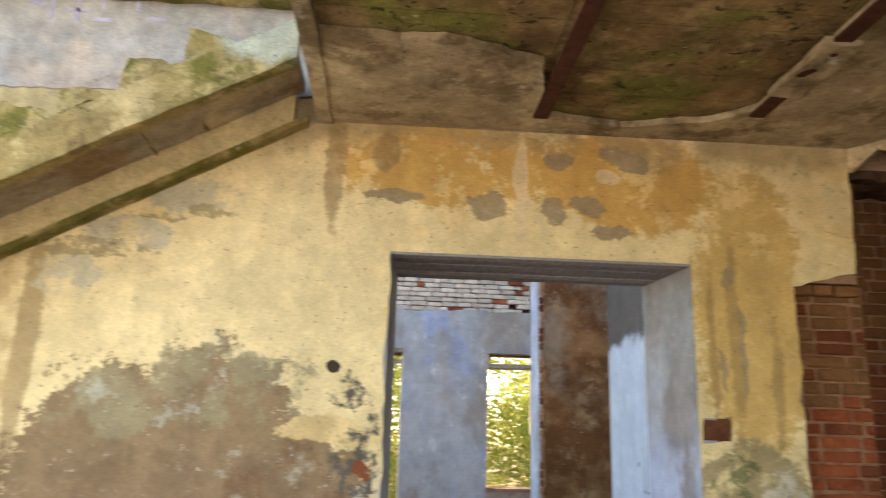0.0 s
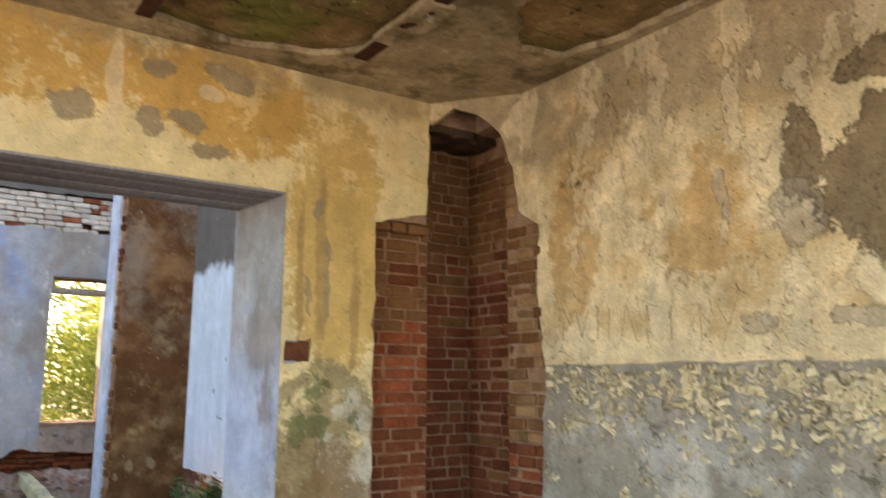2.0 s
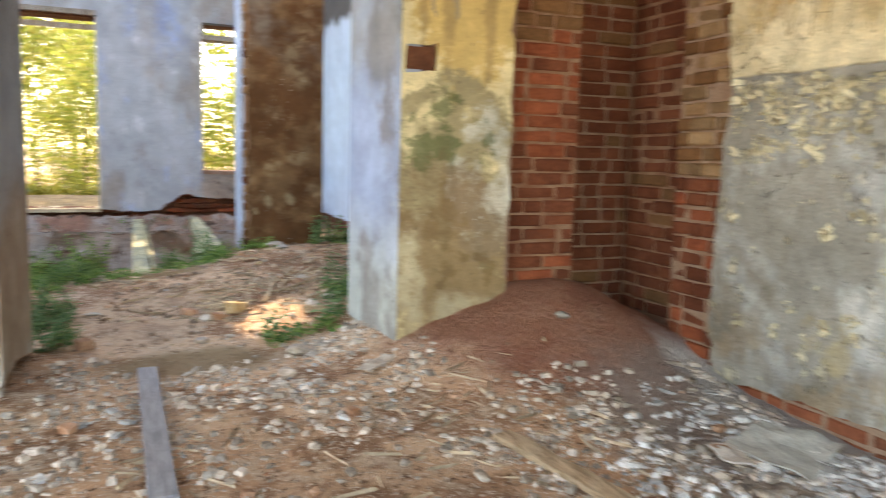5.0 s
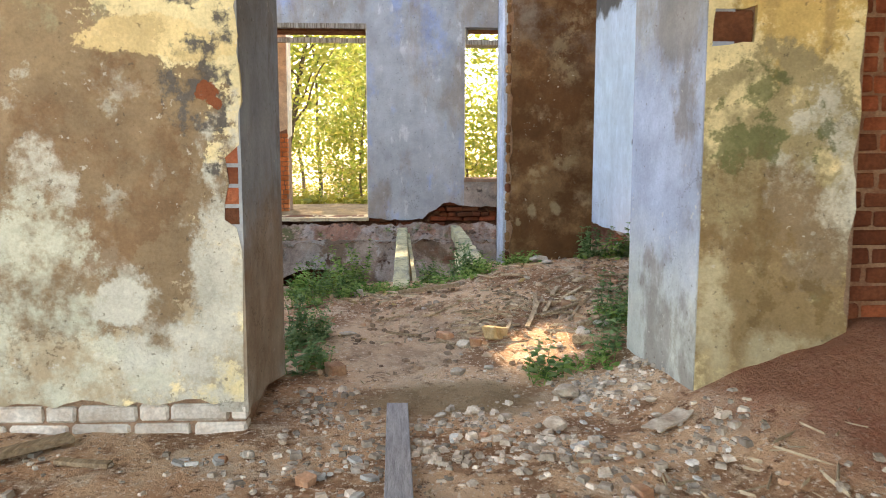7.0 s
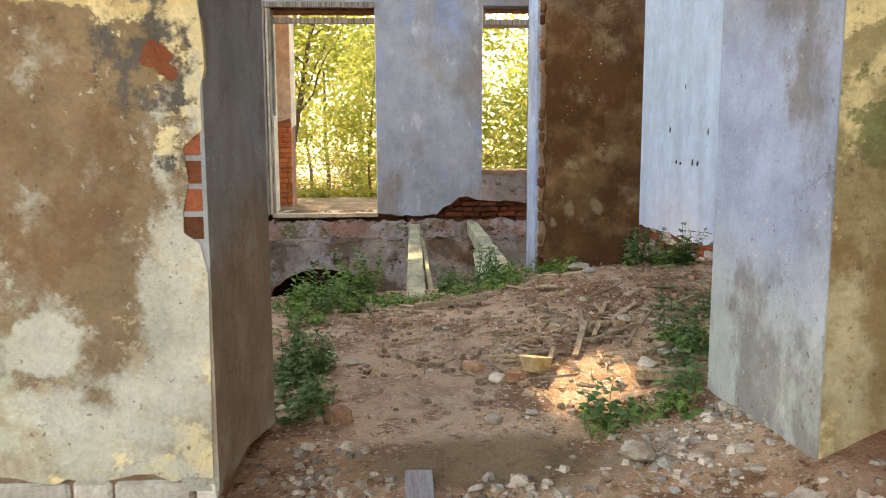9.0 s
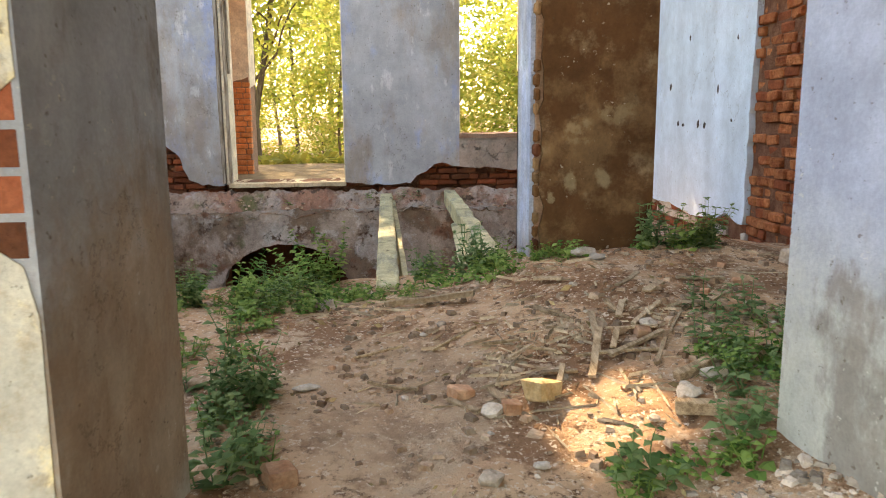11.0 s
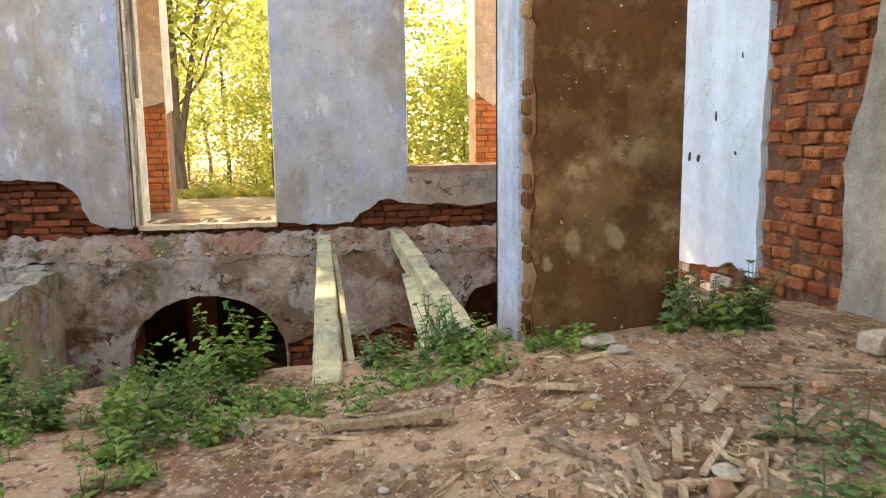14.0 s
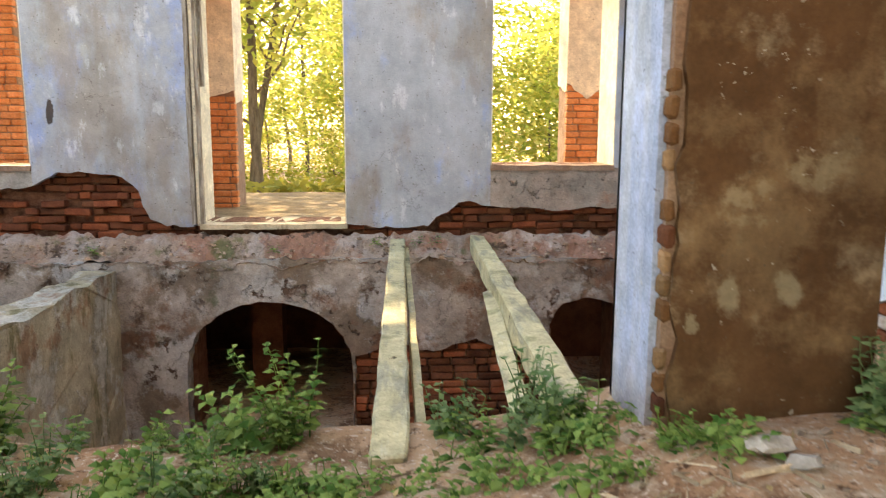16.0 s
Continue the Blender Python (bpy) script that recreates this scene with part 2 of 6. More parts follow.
W1 = 5.53
OCHRE = paint("ochre_plaster", (0.76, 0.63, 0.36), [
    {"col": (0.62, 0.39, 0.13), "blobs": spots(W1, (0.35, 3.92, 0.8, 0.36), (1.75, 3.86, 0.75, 0.40)), "noise": (1.5, 0.36, 0.40), "amp": 0.4},
    {"col": (0.60, 0.41, 0.15), "blobs": spots(W1, (2.72, 2.9, 0.45, 1.15)), "noise": (1.5, 0.36, 0.42), "amp": 0.4, "amount": 0.9},
    {"col": (0.30, 0.20, 0.09), "blobs": spots(W1, (2.55, 2.7, 0.05, 0.7), (2.85, 2.3, 0.04, 0.5), (2.38, 2.6, 0.03, 0.6)), "amp": 0.15, "soft": 0.3, "amount": 0.55},
    {"col": (0.78, 0.60, 0.30), "noise": (2.9, 0.56, 0.575), "above": (3.3, 0.1), "amount": 0.7},
    # broken grey-brown band, darker towards the top of the wall
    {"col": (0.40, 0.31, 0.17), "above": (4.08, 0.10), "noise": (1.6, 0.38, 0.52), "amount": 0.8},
    {"col": (0.74, 0.60, 0.38), "blobs": spots(W1, (0.93, 3.75, 0.06, 0.42), (1.62, 3.86, 0.10, 0.06)), "amp": 0.18, "amount": 0.85},
    {"col": (0.34, 0.27, 0.17), "blobs": spots(W1, (-0.02, 3.63, 0.20, 0.055), (0.67, 3.58, 0.13, 0.12), (1.22, 3.98, 0.13, 0.08), (1.77, 4.03, 0.20, 0.09), (1.17, 3.57, 0.10, 0.10), (1.45, 3.63, 0.15, 0.06), (1.62, 3.46, 0.16, 0.05), (2.53, 3.14, 0.06, 0.07), (2.60, 2.62, 0.025, 0.35), (2.45, 2.45, 0.02, 0.2)),
     "amp": 0.38, "soft": 0.04, "depth": -0.9, "amount": 0.9},
    {"col": (0.32, 0.22, 0.11), "blobs": spots(W1, (-0.46, 3.85, 0.07, 0.55), (-2.55, 2.5, 0.08, 0.9), (-0.1, 4.0, 0.10, 0.14)), "amp": 0.22, "soft": 0.2, "amount": 0.7},
    {"col": (0.55, 0.50, 0.36), "blobs": spots(W1, (-2.35, 2.95, 0.28, 0.14), (-1.95, 3.27, 0.34, 0.13), (-1.5, 3.58, 0.36, 0.12)), "noise": (3.3, 0.40, 0.52), "amp": 0.35},
    {"col": (0.34, 0.28, 0.16), "blobs": spots(W1, (-2.2, 3.15, 0.5, 0.08), (-1.65, 3.45, 0.4, 0.07)), "noise": (5.0, 0.47, 0.52), "amp": 0.3, "amount": 0.8},
    {"col": (0.52, 0.38, 0.19), "blobs": spots(W1, (-3.0, 2.4, 0.45, 1.3)), "noise": (1.9, 0.42, 0.56), "amount": 0.8},
    {"col": (0.40, 0.31, 0.21), "blobs": spots(W1, (-1.3, 0.85, 1.45, 0.92)), "amp": 0.25, "soft": 0.05, "amount": 0.9},
    {"col": (0.25, 0.17, 0.10), "blobs": spots(W1, (-1.25, 1.45, 0.80, 1.02), (-1.95, 1.35, 0.62, 1.0), (-0.68, 1.25, 0.55, 0.80)), "amp": 0.32, "depth": -0.8, "soft": 0.025, "amount": 0.95},
    {"col": (0.33, 0.29, 0.18), "blobs": spots(W1, (-1.2, 2.2, 0.8, 0.28), (-1.9, 2.1, 0.5, 0.25)), "noise": (2.6, 0.44, 0.54), "amp": 0.5, "amount": 0.8},
    {"col": (0.58, 0.58, 0.50), "blobs": spots(W1, (-1.3, 2.0, 0.9, 0.55), (-0.65, 1.1, 0.45, 0.7)), "noise": (3.7, 0.55, 0.63), "amp": 0.5, "amount": 0.5},
    {"col": (0.22, 0.13, 0.07), "blobs": spots(W1, (-0.72, 1.35, 0.40, 0.55)), "noise": (1.7, 0.44, 0.56), "amp": 0.6, "amount": 0.8},
    {"col": (0.58, 0.57, 0.45), "noise": (3.2, 0.41, 0.58), "blobs": spots(W1, (-1.08, 0.72, 0.34, 0.50), (-1.9, 0.6, 0.6, 0.5), (-0.9, 0.30, 0.55, 0.22)), "amp": 0.55, "soft": 0.14, "amount": 0.9},
    {"col": (0.60, 0.57, 0.48), "noise": (3.6, 0.40, 0.56), "blobs": spots(W1, (-0.10, 0.62, 0.17, 0.62), (-0.35, 0.36, 0.42, 0.24), (-0.12, 1.35, 0.09, 0.35), (-0.62, 0.68, 0.16, 0.12), (-0.95, 1.3, 0.14, 0.16)), "amp": 0.42, "soft": 0.16, "amount": 0.9},
    {"col": (0.74, 0.56, 0.28), "blobs": spots(W1, (-0.40, 1.92, 0.36, 0.10)), "amp": 0.3, "soft": 0.05, "amount": 0.8},
    {"col": (0.13, 0.115, 0.10), "blobs": spots(W1, (-0.24, 1.70, 0.13, 0.28), (-0.16, 1.42, 0.06, 0.14), (-0.27, 2.2, 0.10, 0.13), (-0.12, 1.95, 0.05, 0.2)), "noise": (8.0, 0.46, 0.58), "amp": 0.35, "fray": 2.2, "depth": -0.5},
    {"col": (0.26, 0.085, 0.04), "noise": (9.0, 0.40, 0.46), "blobs": spots(W1, (-0.21, 1.67, 0.04, 0.05), (-0.17, 1.61, 0.025, 0.03)), "amp": 0.25, "depth": -0.6, "soft": 0.06},
    # a small hole, its dark inside painted near black
    {"col": (0.06, 0.045, 0.035), "blobs": spots(W1, (-0.40, 2.36, 0.045, 0.045)), "amp": 0.06, "depth": -1.5},
    {"col": (0.37, 0.30, 0.17), "blobs": spots(W1, (2.62, 1.35, 0.55, 0.52)), "noise": (2.2, 0.36, 0.46), "amp": 0.3},
    {"col": (0.64, 0.61, 0.52), "blobs": spots(W1, (2.85, 1.2, 0.26, 0.5)), "noise": (2.6, 0.44, 0.56), "amp": 0.5, "amount": 0.8},
    {"col": (0.11, 0.13, 0.05), "noise": (4.6, 0.52, 0.58), "blobs": spots(W1, (2.55, 1.5, 0.34, 0.34), (2.8, 0.5, 0.3, 0.3)), "amount": 0.75},
    {"col": (0.23, 0.14, 0.065), "noise": (2.1, 0.36, 0.52), "blobs": spots(W1, (2.55, 0.72, 0.55, 0.55)), "amp": 0.6, "soft": 0.25, "amount": 0.85},
    {"col": (0.58, 0.50, 0.33), "blobs": spots(W1, (2.36, 0.62, 0.10, 0.35), (2.7, 0.34, 0.2, 0.14)), "noise": (4.0, 0.40, 0.55), "amp": 0.4, "soft": 0.3, "amount": 0.7},
], vary=0.16, speck=0.6)
W3 = 4.07
BUFF = paint("buff_plaster", (0.77, 0.64, 0.41), [
    {"col": (0.60, 0.43, 0.21), "noise": (1.1, 0.44, 0.56), "above": (2.1, 0.1), "amount": 0.75},
    {"col": (0.56, 0.36, 0.15), "blobs": side_spots(W3, (3.1, 2.9, 0.45, 0.5), (4.3, 2.9, 0.25, 0.7)), "noise": (2.0, 0.40, 0.52), "amp": 0.5, "amount": 0.8},
    # grey-brown breaking in towards the wall's top
    {"col": (0.40, 0.32, 0.20), "above": (3.55, 0.16), "noise": (1.5, 0.34, 0.5), "amount": 0.85},
    {"col": (0.80, 0.69, 0.48), "noise": (2.5, 0.53, 0.545), "stretch": (1.0, 1.2, 0.7), "above": (2.0, 0.1), "amount": 0.5, "depth": 0.5},
    {"col": (0.23, 0.165, 0.10), "blobs": side_spots(W3, (1.72, 2.86, 0.62, 0.46), (2.42, 3.12, 0.15, 0.26), (1.2, 3.0, 0.5, 0.5), (1.75, 3.5, 0.4, 0.12)), "amp": 0.42, "amount": 0.88, "depth": -0.6, "soft": 0.025},
    {"col": (0.43, 0.37, 0.29), "blobs": side_spots(W3, (2.45, 2.75, 0.16, 0.20), (2.75, 2.14, 0.12, 0.07), (2.1, 2.15, 0.22, 0.06), (2.95, 2.95, 0.05, 0.16)), "amp": 0.35, "amount": 0.6, "depth": -0.4},
    {"col": (0.35, 0.32, 0.27), "below": (1.90, 0.010), "level": 1, "depth": -0.5},
    {"col": (0.72, 0.61, 0.38), "noise": (4.4, 0.51, 0.535), "blobs": side_spots(W3, (2.3, 1.70, 1.3, 0.18), (3.6, 1.76, 0.5, 0.09), (1.2, 1.3, 0.9, 0.4)), "amp": 0.3, "depth": 0.8},
    {"col": (0.62, 0.54, 0.38), "noise": (6.5, 0.60, 0.615), "below": (1.84, 0.03), "depth": 0.8},
    {"col": (0.55, 0.54, 0.51), "noise": (1.7, 0.48, 0.60), "below": (1.6, 0.2), "amount": 0.75},
    {"col": (0.20, 0.16, 0.11), "noise": (1.3, 0.52, 0.66), "below": (1.2, 0.3), "amount": 0.65},
    {"col": (0.52, 0.40, 0.19), "blobs": side_spots(W3, (2.9, 0.62, 0.7, 0.22), (3.6, 0.45, 0.4, 0.2)), "noise": (3.0, 0.48, 0.58), "amount": 0.5},
    {"col": (0.66, 0.64, 0.58), "blobs": side_spots(W3, (2.65, 0.32, 0.28, 0.20), (3.35, 0.98, 0.17, 0.42), (3.6, 0.62, 0.14, 0.12), (1.9, 0.5, 0.3, 0.2)), "noise": (4.0, 0.36, 0.50), "amp": 0.35, "soft": 0.3, "amount": 0.85},
    {"col": (0.36, 0.25, 0.14), "noise": (2.6, 0.5, 0.6), "below": (0.4, 0.2), "amount": 0.5},
], vary=0.2, strength=0.9)
BLUE = paint("pale_blue_plaster", (0.42, 0.44, 0.465), [
    {"col": (0.34, 0.42, 0.64), "noise": (1.3, 0.50, 0.62), "stretch": (1.1, 1.1, 0.6), "amount": 0.85},
    {"col": (0.36, 0.31, 0.26), "noise": (0.9, 0.45, 0.62), "stretch": (1.3, 1.3, 0.55), "amount": 0.85},
    {"col": (0.30, 0.27, 0.25), "noise": (2.1, 0.60, 0.72), "stretch": (1.3, 1.3, 0.6), "amount": 0.6},
    {"col": (0.70, 0.71, 0.72), "noise": (3.3, 0.58, 0.66), "stretch": (1.3, 1.3, 0.6), "amount": 0.6},
    {"col": (0.16, 0.13, 0.11), "noise": (9.0, 0.73, 0.76), "amount": 0.8, "depth": -0.8},
    # one gouge in the plaster, its dark inside painted on
    {"col": (0.10, 0.08, 0.07), "blobs": spots(14.95, (-2.99, 1.61, 0.04, 0.14)), "amp": 0.15, "depth": -1.0},
], speck=0.45, vary=0.2)
BROWN = paint("brown_stained_plaster", (0.125, 0.063, 0.029), [
    {"col": (0.235, 0.145, 0.075), "noise": (1.6, 0.47, 0.60)},
    {"col": (0.38, 0.29, 0.19), "noise": (2.7, 0.55, 0.68), "amount": 0.6},
    {"col": (0.26, 0.23, 0.20), "noise": (1.2, 0.45, 0.6), "above": (2.3, 0.4), "amount": 0.8},
    {"col": (0.42, 0.35, 0.23), "blobs": spots(8.79, (1.98, 0.88, 0.035, 0.075), (2.17, 0.93, 0.04, 0.07), (1.84, 0.78, 0.022, 0.03)), "amp": 0.25, "fray": 2.6, "soft": 0.35, "amount": 0.6},
    {"col": (0.34, 0.26, 0.16), "blobs": spots(8.79, (2.28, 1.36, 0.14, 0.09), (2.0, 1.18, 0.12, 0.12), (2.3, 2.3, 0.15, 0.3)), "noise": (6.0, 0.44, 0.58), "amp": 0.4, "soft": 0.3, "amount": 0.7},
], speck=0.45, vary=0.3)
# gouges in the limewash; their dark insides are painted as spots
MARKS = ((12.4, 1.58, 0.03, 0.035), (11.17, 1.54, 0.018, 0.05), (12.15, 1.19, 0.025, 0.03), (12.0, 1.18, 0.035, 0.018), (11.6, 1.21, 0.022, 0.04), (11.45, 1.19, 0.03, 0.035), (10.85, 1.25, 0.02, 0.02), (11.9, 2.1, 0.02, 0.03), (10.8, 2.0, 0.014, 0.03))
WHITE = paint("white_limewash", (0.64, 0.73, 0.83), [
    {"col": (0.70, 0.78, 0.90), "noise": (1.2, 0.45, 0.65), "stretch": (1.0, 1.0, 0.6), "amount": 0.5},
    {"col": (0.50, 0.47, 0.44), "noise": (2.0, 0.62, 0.74), "stretch": (1.3, 1.3, 0.6), "amount": 0.5},
    {"col": (0.10, 0.08, 0.07), "noise": (8.0, 0.72, 0.74), "depth": -1.0},
    {"col": (0.07, 0.055, 0.05), "blobs": side_spots(4.0, *MARKS), "amp": 0.16, "fray": 1.8, "depth": -1.0},
    {"col": (0.13, 0.11, 0.09), "above": (3.62, 0.10), "amount": 0.95},
], speck=0.45, vary=0.12)
GREY = paint("grey_render", (0.42, 0.38, 0.33), [
    {"col": (0.46, 0.42, 0.36), "noise": (1.4, 0.46, 0.64)},
    {"col": (0.20, 0.17, 0.14), "noise": (2.2, 0.56, 0.70), "amount": 0.7},
], vary=0.25)
JAMB = paint("blue_grey_jamb_plaster", (0.34, 0.355, 0.38), [
    {"col": (0.36, 0.41, 0.56), "blobs": [((2.2, 5.9, 1.3), (0.4, 0.7, 0.9))], "amp": 0.6, "soft": 0.3, "amount": 0.7},
    {"col": (0.55, 0.55, 0.47), "below": (0.8, 0.4), "amount": 0.8},
    {"col": (0.21, 0.18, 0.155), "noise": (1.5, 0.48, 0.60), "stretch": (1.2, 1.2, 0.7), "amount": 0.75},
    {"col": (0.36, 0.24, 0.15), "blobs": [((-0.03, 6.0, 0.5), (0.5, 0.6, 0.6))], "amp": 0.5, "soft": 0.4, "amount": 0.7},
    {"col": (0.28, 0.26, 0.25), "above": (1.95, 0.15), "noise": (2.4, 0.4, 0.6), "amount": 0.75},
    {"col": (0.12, 0.10, 0.09), "noise": (7.0, 0.71, 0.74), "depth": -0.8},
], speck=0.45, vary=0.22)
CELLAR = paint("damp_cellar_render", (0.25, 0.19, 0.14), [
    {"col": (0.52, 0.49, 0.45), "noise": (1.1, 0.48, 0.54), "depth": 0.6},
    {"col": (0.15, 0.09, 0.06), "noise": (3.4, 0.57, 0.61), "depth": -1.0},
    {"col": (0.46, 0.39, 0.33), "noise": (1.2, 0.47, 0.56)},
    {"col": (0.60, 0.57, 0.54), "noise": (2.1, 0.56, 0.62), "amount": 0.85},
    {"col": (0.25, 0.14, 0.09), "noise": (1.5, 0.52, 0.62)},
    {"col": (0.10, 0.12, 0.05), "noise": (2.8, 0.58, 0.7), "amount": 0.7},
], vary=0.3, strength=0.8)
CREAM = paint("cream_rendered_wall", (0.62, 0.50, 0.33), [
    {"col": (0.42, 0.27, 0.15), "noise": (1.4, 0.52, 0.64), "amount": 0.8},
    {"col": (0.30, 0.24, 0.16), "noise": (2.6, 0.58, 0.68), "stretch": (2.0, 2.0, 0.6), "amount": 0.7},
], vary=0.25)
CEIL = paint("ceiling_plaster", (0.38, 0.30, 0.19), [
    {"col": (0.50, 0.41, 0.26), "noise": (1.3, 0.48, 0.6)},
    {"col": (0.18, 0.13, 0.07), "noise": (1.8, 0.50, 0.62), "amount": 0.85},
    {"col": (0.55, 0.50, 0.42), "noise": (4.0, 0.6, 0.66), "amount": 0.6},
    {"col": (0.22, 0.21, 0.09), "noise": (2.1, 0.60, 0.72), "amount": 0.6},
], vary=0.3, strength=0.7)
LATH = two_tone("rotten_ceiling_boards", (0.09, 0.055, 0.028), (0.19, 0.13, 0.065), 3.0, grain=22.0, per="island", stretch=(1.0, 1.8, 1.0), strength=1.0, spread=0.4, dist=0.03)
RUST = two_tone("rusty_steel", (0.05, 0.020, 0.014), (0.10, 0.035, 0.022), 9.0, 0.75)
MORTAR = two_tone("old_lime_mortar", (0.24, 0.14, 0.09), (0.34, 0.23, 0.16), 7.0, per="island", spread=0.1, strength=0.8)
BRICK = two_tone("old_red_brick", (0.24, 0.070, 0.034), (0.36, 0.125, 0.062), 7.0, grain=50.0, spread=0.3, strength=0.7)
# a darker brick tone, for footings, cellar and single bricks
DARKBRICK = two_tone("deep_red_brick", (0.105, 0.038, 0.021), (0.19, 0.075, 0.038), 5.0, grain=50.0, spread=0.3, strength=0.7)
FLUEBRICK = two_tone("smoked_red_brick", (0.115, 0.035, 0.018), (0.20, 0.066, 0.032), 3.0, grain=50.0, spread=0.16, strength=0.8)
FLUERED = two_tone("bright_red_brick", (0.20, 0.052, 0.024), (0.33, 0.098, 0.044), 5.0, grain=50.0, spread=0.2, strength=0.8)
FLUETAN = two_tone("ochre_smoked_brick", (0.135, 0.062, 0.026), (0.21, 0.105, 0.046), 3.0, grain=50.0, spread=0.12, strength=0.8)
FLUEJOINT = two_tone("red_dusted_mortar", (0.20, 0.095, 0.055), (0.31, 0.19, 0.12), 7.0, per="island", spread=0.1, strength=0.9)
ROUGHCAST = paint("pinkish_rough_render", (0.46, 0.36, 0.29), [
    {"col": (0.36, 0.31, 0.26), "noise": (1.8, 0.46, 0.60)},
    {"col": (0.42, 0.22, 0.14), "noise": (2.4, 0.54, 0.64), "amount": 0.7},
    {"col": (0.16, 0.13, 0.10), "noise": (5.0, 0.60, 0.66), "depth": -0.6},
], vary=0.3, strength=1.0)
BEAMWOOD = paint("weathered_pale_beam", (0.64, 0.57, 0.34), [
    {"col": (0.42, 0.39, 0.27), "noise": (2.2, 0.50, 0.62), "stretch": (3.0, 0.7, 3.0)},
    {"col": (0.66, 0.62, 0.42), "noise": (3.1, 0.56, 0.62), "stretch": (4.0, 0.5, 4.0), "amount": 0.7},
    {"col": (0.24, 0.24, 0.12), "noise": (1.5, 0.54, 0.64), "amount": 0.7},
    {"col": (0.07, 0.06, 0.04), "noise": (2.6, 0.64, 0.68), "stretch": (1.4, 1.0, 1.4), "depth": -0.8},
], vary=0.25, strength=0.6)
ROTCEIL = paint("rotten_mossy_boards", (0.25, 0.165, 0.075), [
    {"col": (0.36, 0.26, 0.13), "noise": (2.1, 0.48, 0.60)},
    {"col": (0.14, 0.085, 0.04), "noise": (1.5, 0.48, 0.62), "amount": 0.85},
    {"col": (0.15, 0.16, 0.035), "noise": (1.1, 0.50, 0.64), "amount": 0.8},
    {"col": (0.55, 0.47, 0.33), "noise": (14.0, 0.66, 0.70), "amount": 0.7},
    {"col": (0.07, 0.045, 0.025), "noise": (9.0, 0.60, 0.66), "depth": -0.9},
], vary=0.35, strength=1.0)
TANBRICK = two_tone("smoked_tan_brick", (0.21, 0.12, 0.06), (0.31, 0.19, 0.10), 5.0, grain=50.0, spread=0.3, strength=0.7)
LIMEBRICK = two_tone("limewashed_brick", (0.52, 0.43, 0.35), (0.68, 0.62, 0.54), 7.0, grain=50.0, spread=0.2, strength=0.7)
RAWBRICK = two_tone("eroded_orange_brick", (0.34, 0.095, 0.038), (0.56, 0.21, 0.09), 8.0, grain=40.0, spread=0.22, strength=1.0, dist=0.03)
# orange brick, brightened to carry sunlight on the outer piers
SUNBRICK = two_tone("sunlit_orange_brick", (0.58, 0.20, 0.07), (0.70, 0.30, 0.13), 6.0, grain=50.0, spread=0.2)
OLDWOOD = two_tone("weathered_wood", (0.20, 0.135, 0.08), (0.46, 0.34, 0.22), 9.0, grain=60.0, stretch=(5.0, 0.6, 5.0), spread=0.3)
GREYWOOD = two_tone("grey_weathered_board", (0.20, 0.19, 0.20), (0.32, 0.31, 0.32), 9.0, grain=60.0, stretch=(6.0, 0.5, 6.0), spread=0.2)
SPLINTWOOD = two_tone("pale_split_wood", (0.30, 0.21, 0.13), (0.52, 0.40, 0.27), 9.0, grain=60.0, stretch=(5.0, 0.6, 5.0), spread=0.25)
FRAMEWOOD = two_tone("old_window_wood", (0.16, 0.12, 0.08), (0.50, 0.44, 0.36), 6.0, grain=60.0, stretch=(6.0, 6.0, 0.5), spread=0.2)
STONE = two_tone("rubble_stone", (0.34, 0.265, 0.20), (0.55, 0.47, 0.38), 9.0, grain=60.0, spread=0.35, strength=0.6)
CHIP = two_tone("rubble_chips", (0.36, 0.28, 0.21), (0.62, 0.53, 0.44), 9.0, per="island", spread=0.5)
EARTHCHIP = two_tone("earthy_crumbs", (0.26, 0.15, 0.09), (0.48, 0.36, 0.26), 9.0, per="island", spread=0.5)
SPLINTER = two_tone("wood_splinters", (0.34, 0.24, 0.15), (0.60, 0.48, 0.33), 9.0, per="island", spread=0.4)
PALECHIP = two_tone("pale_plaster_crumbs", (0.44, 0.41, 0.38), (0.68, 0.65, 0.61), 9.0, per="island", spread=0.4)
FLAKE = two_tone("paint_flakes", (0.50, 0.42, 0.26), (0.68, 0.60, 0.42), 9.0, per="island", spread=0.3)
BARK = two_tone("tree_bark", (0.10, 0.075, 0.05), (0.20, 0.16, 0.11), 6.0, grain=30.0, stretch=(3.0, 3.0, 0.5), strength=0.8)
DARK = two_tone("flue_hole_dark", (0.05, 0.03, 0.02), (0.09, 0.055, 0.035), 5.0)


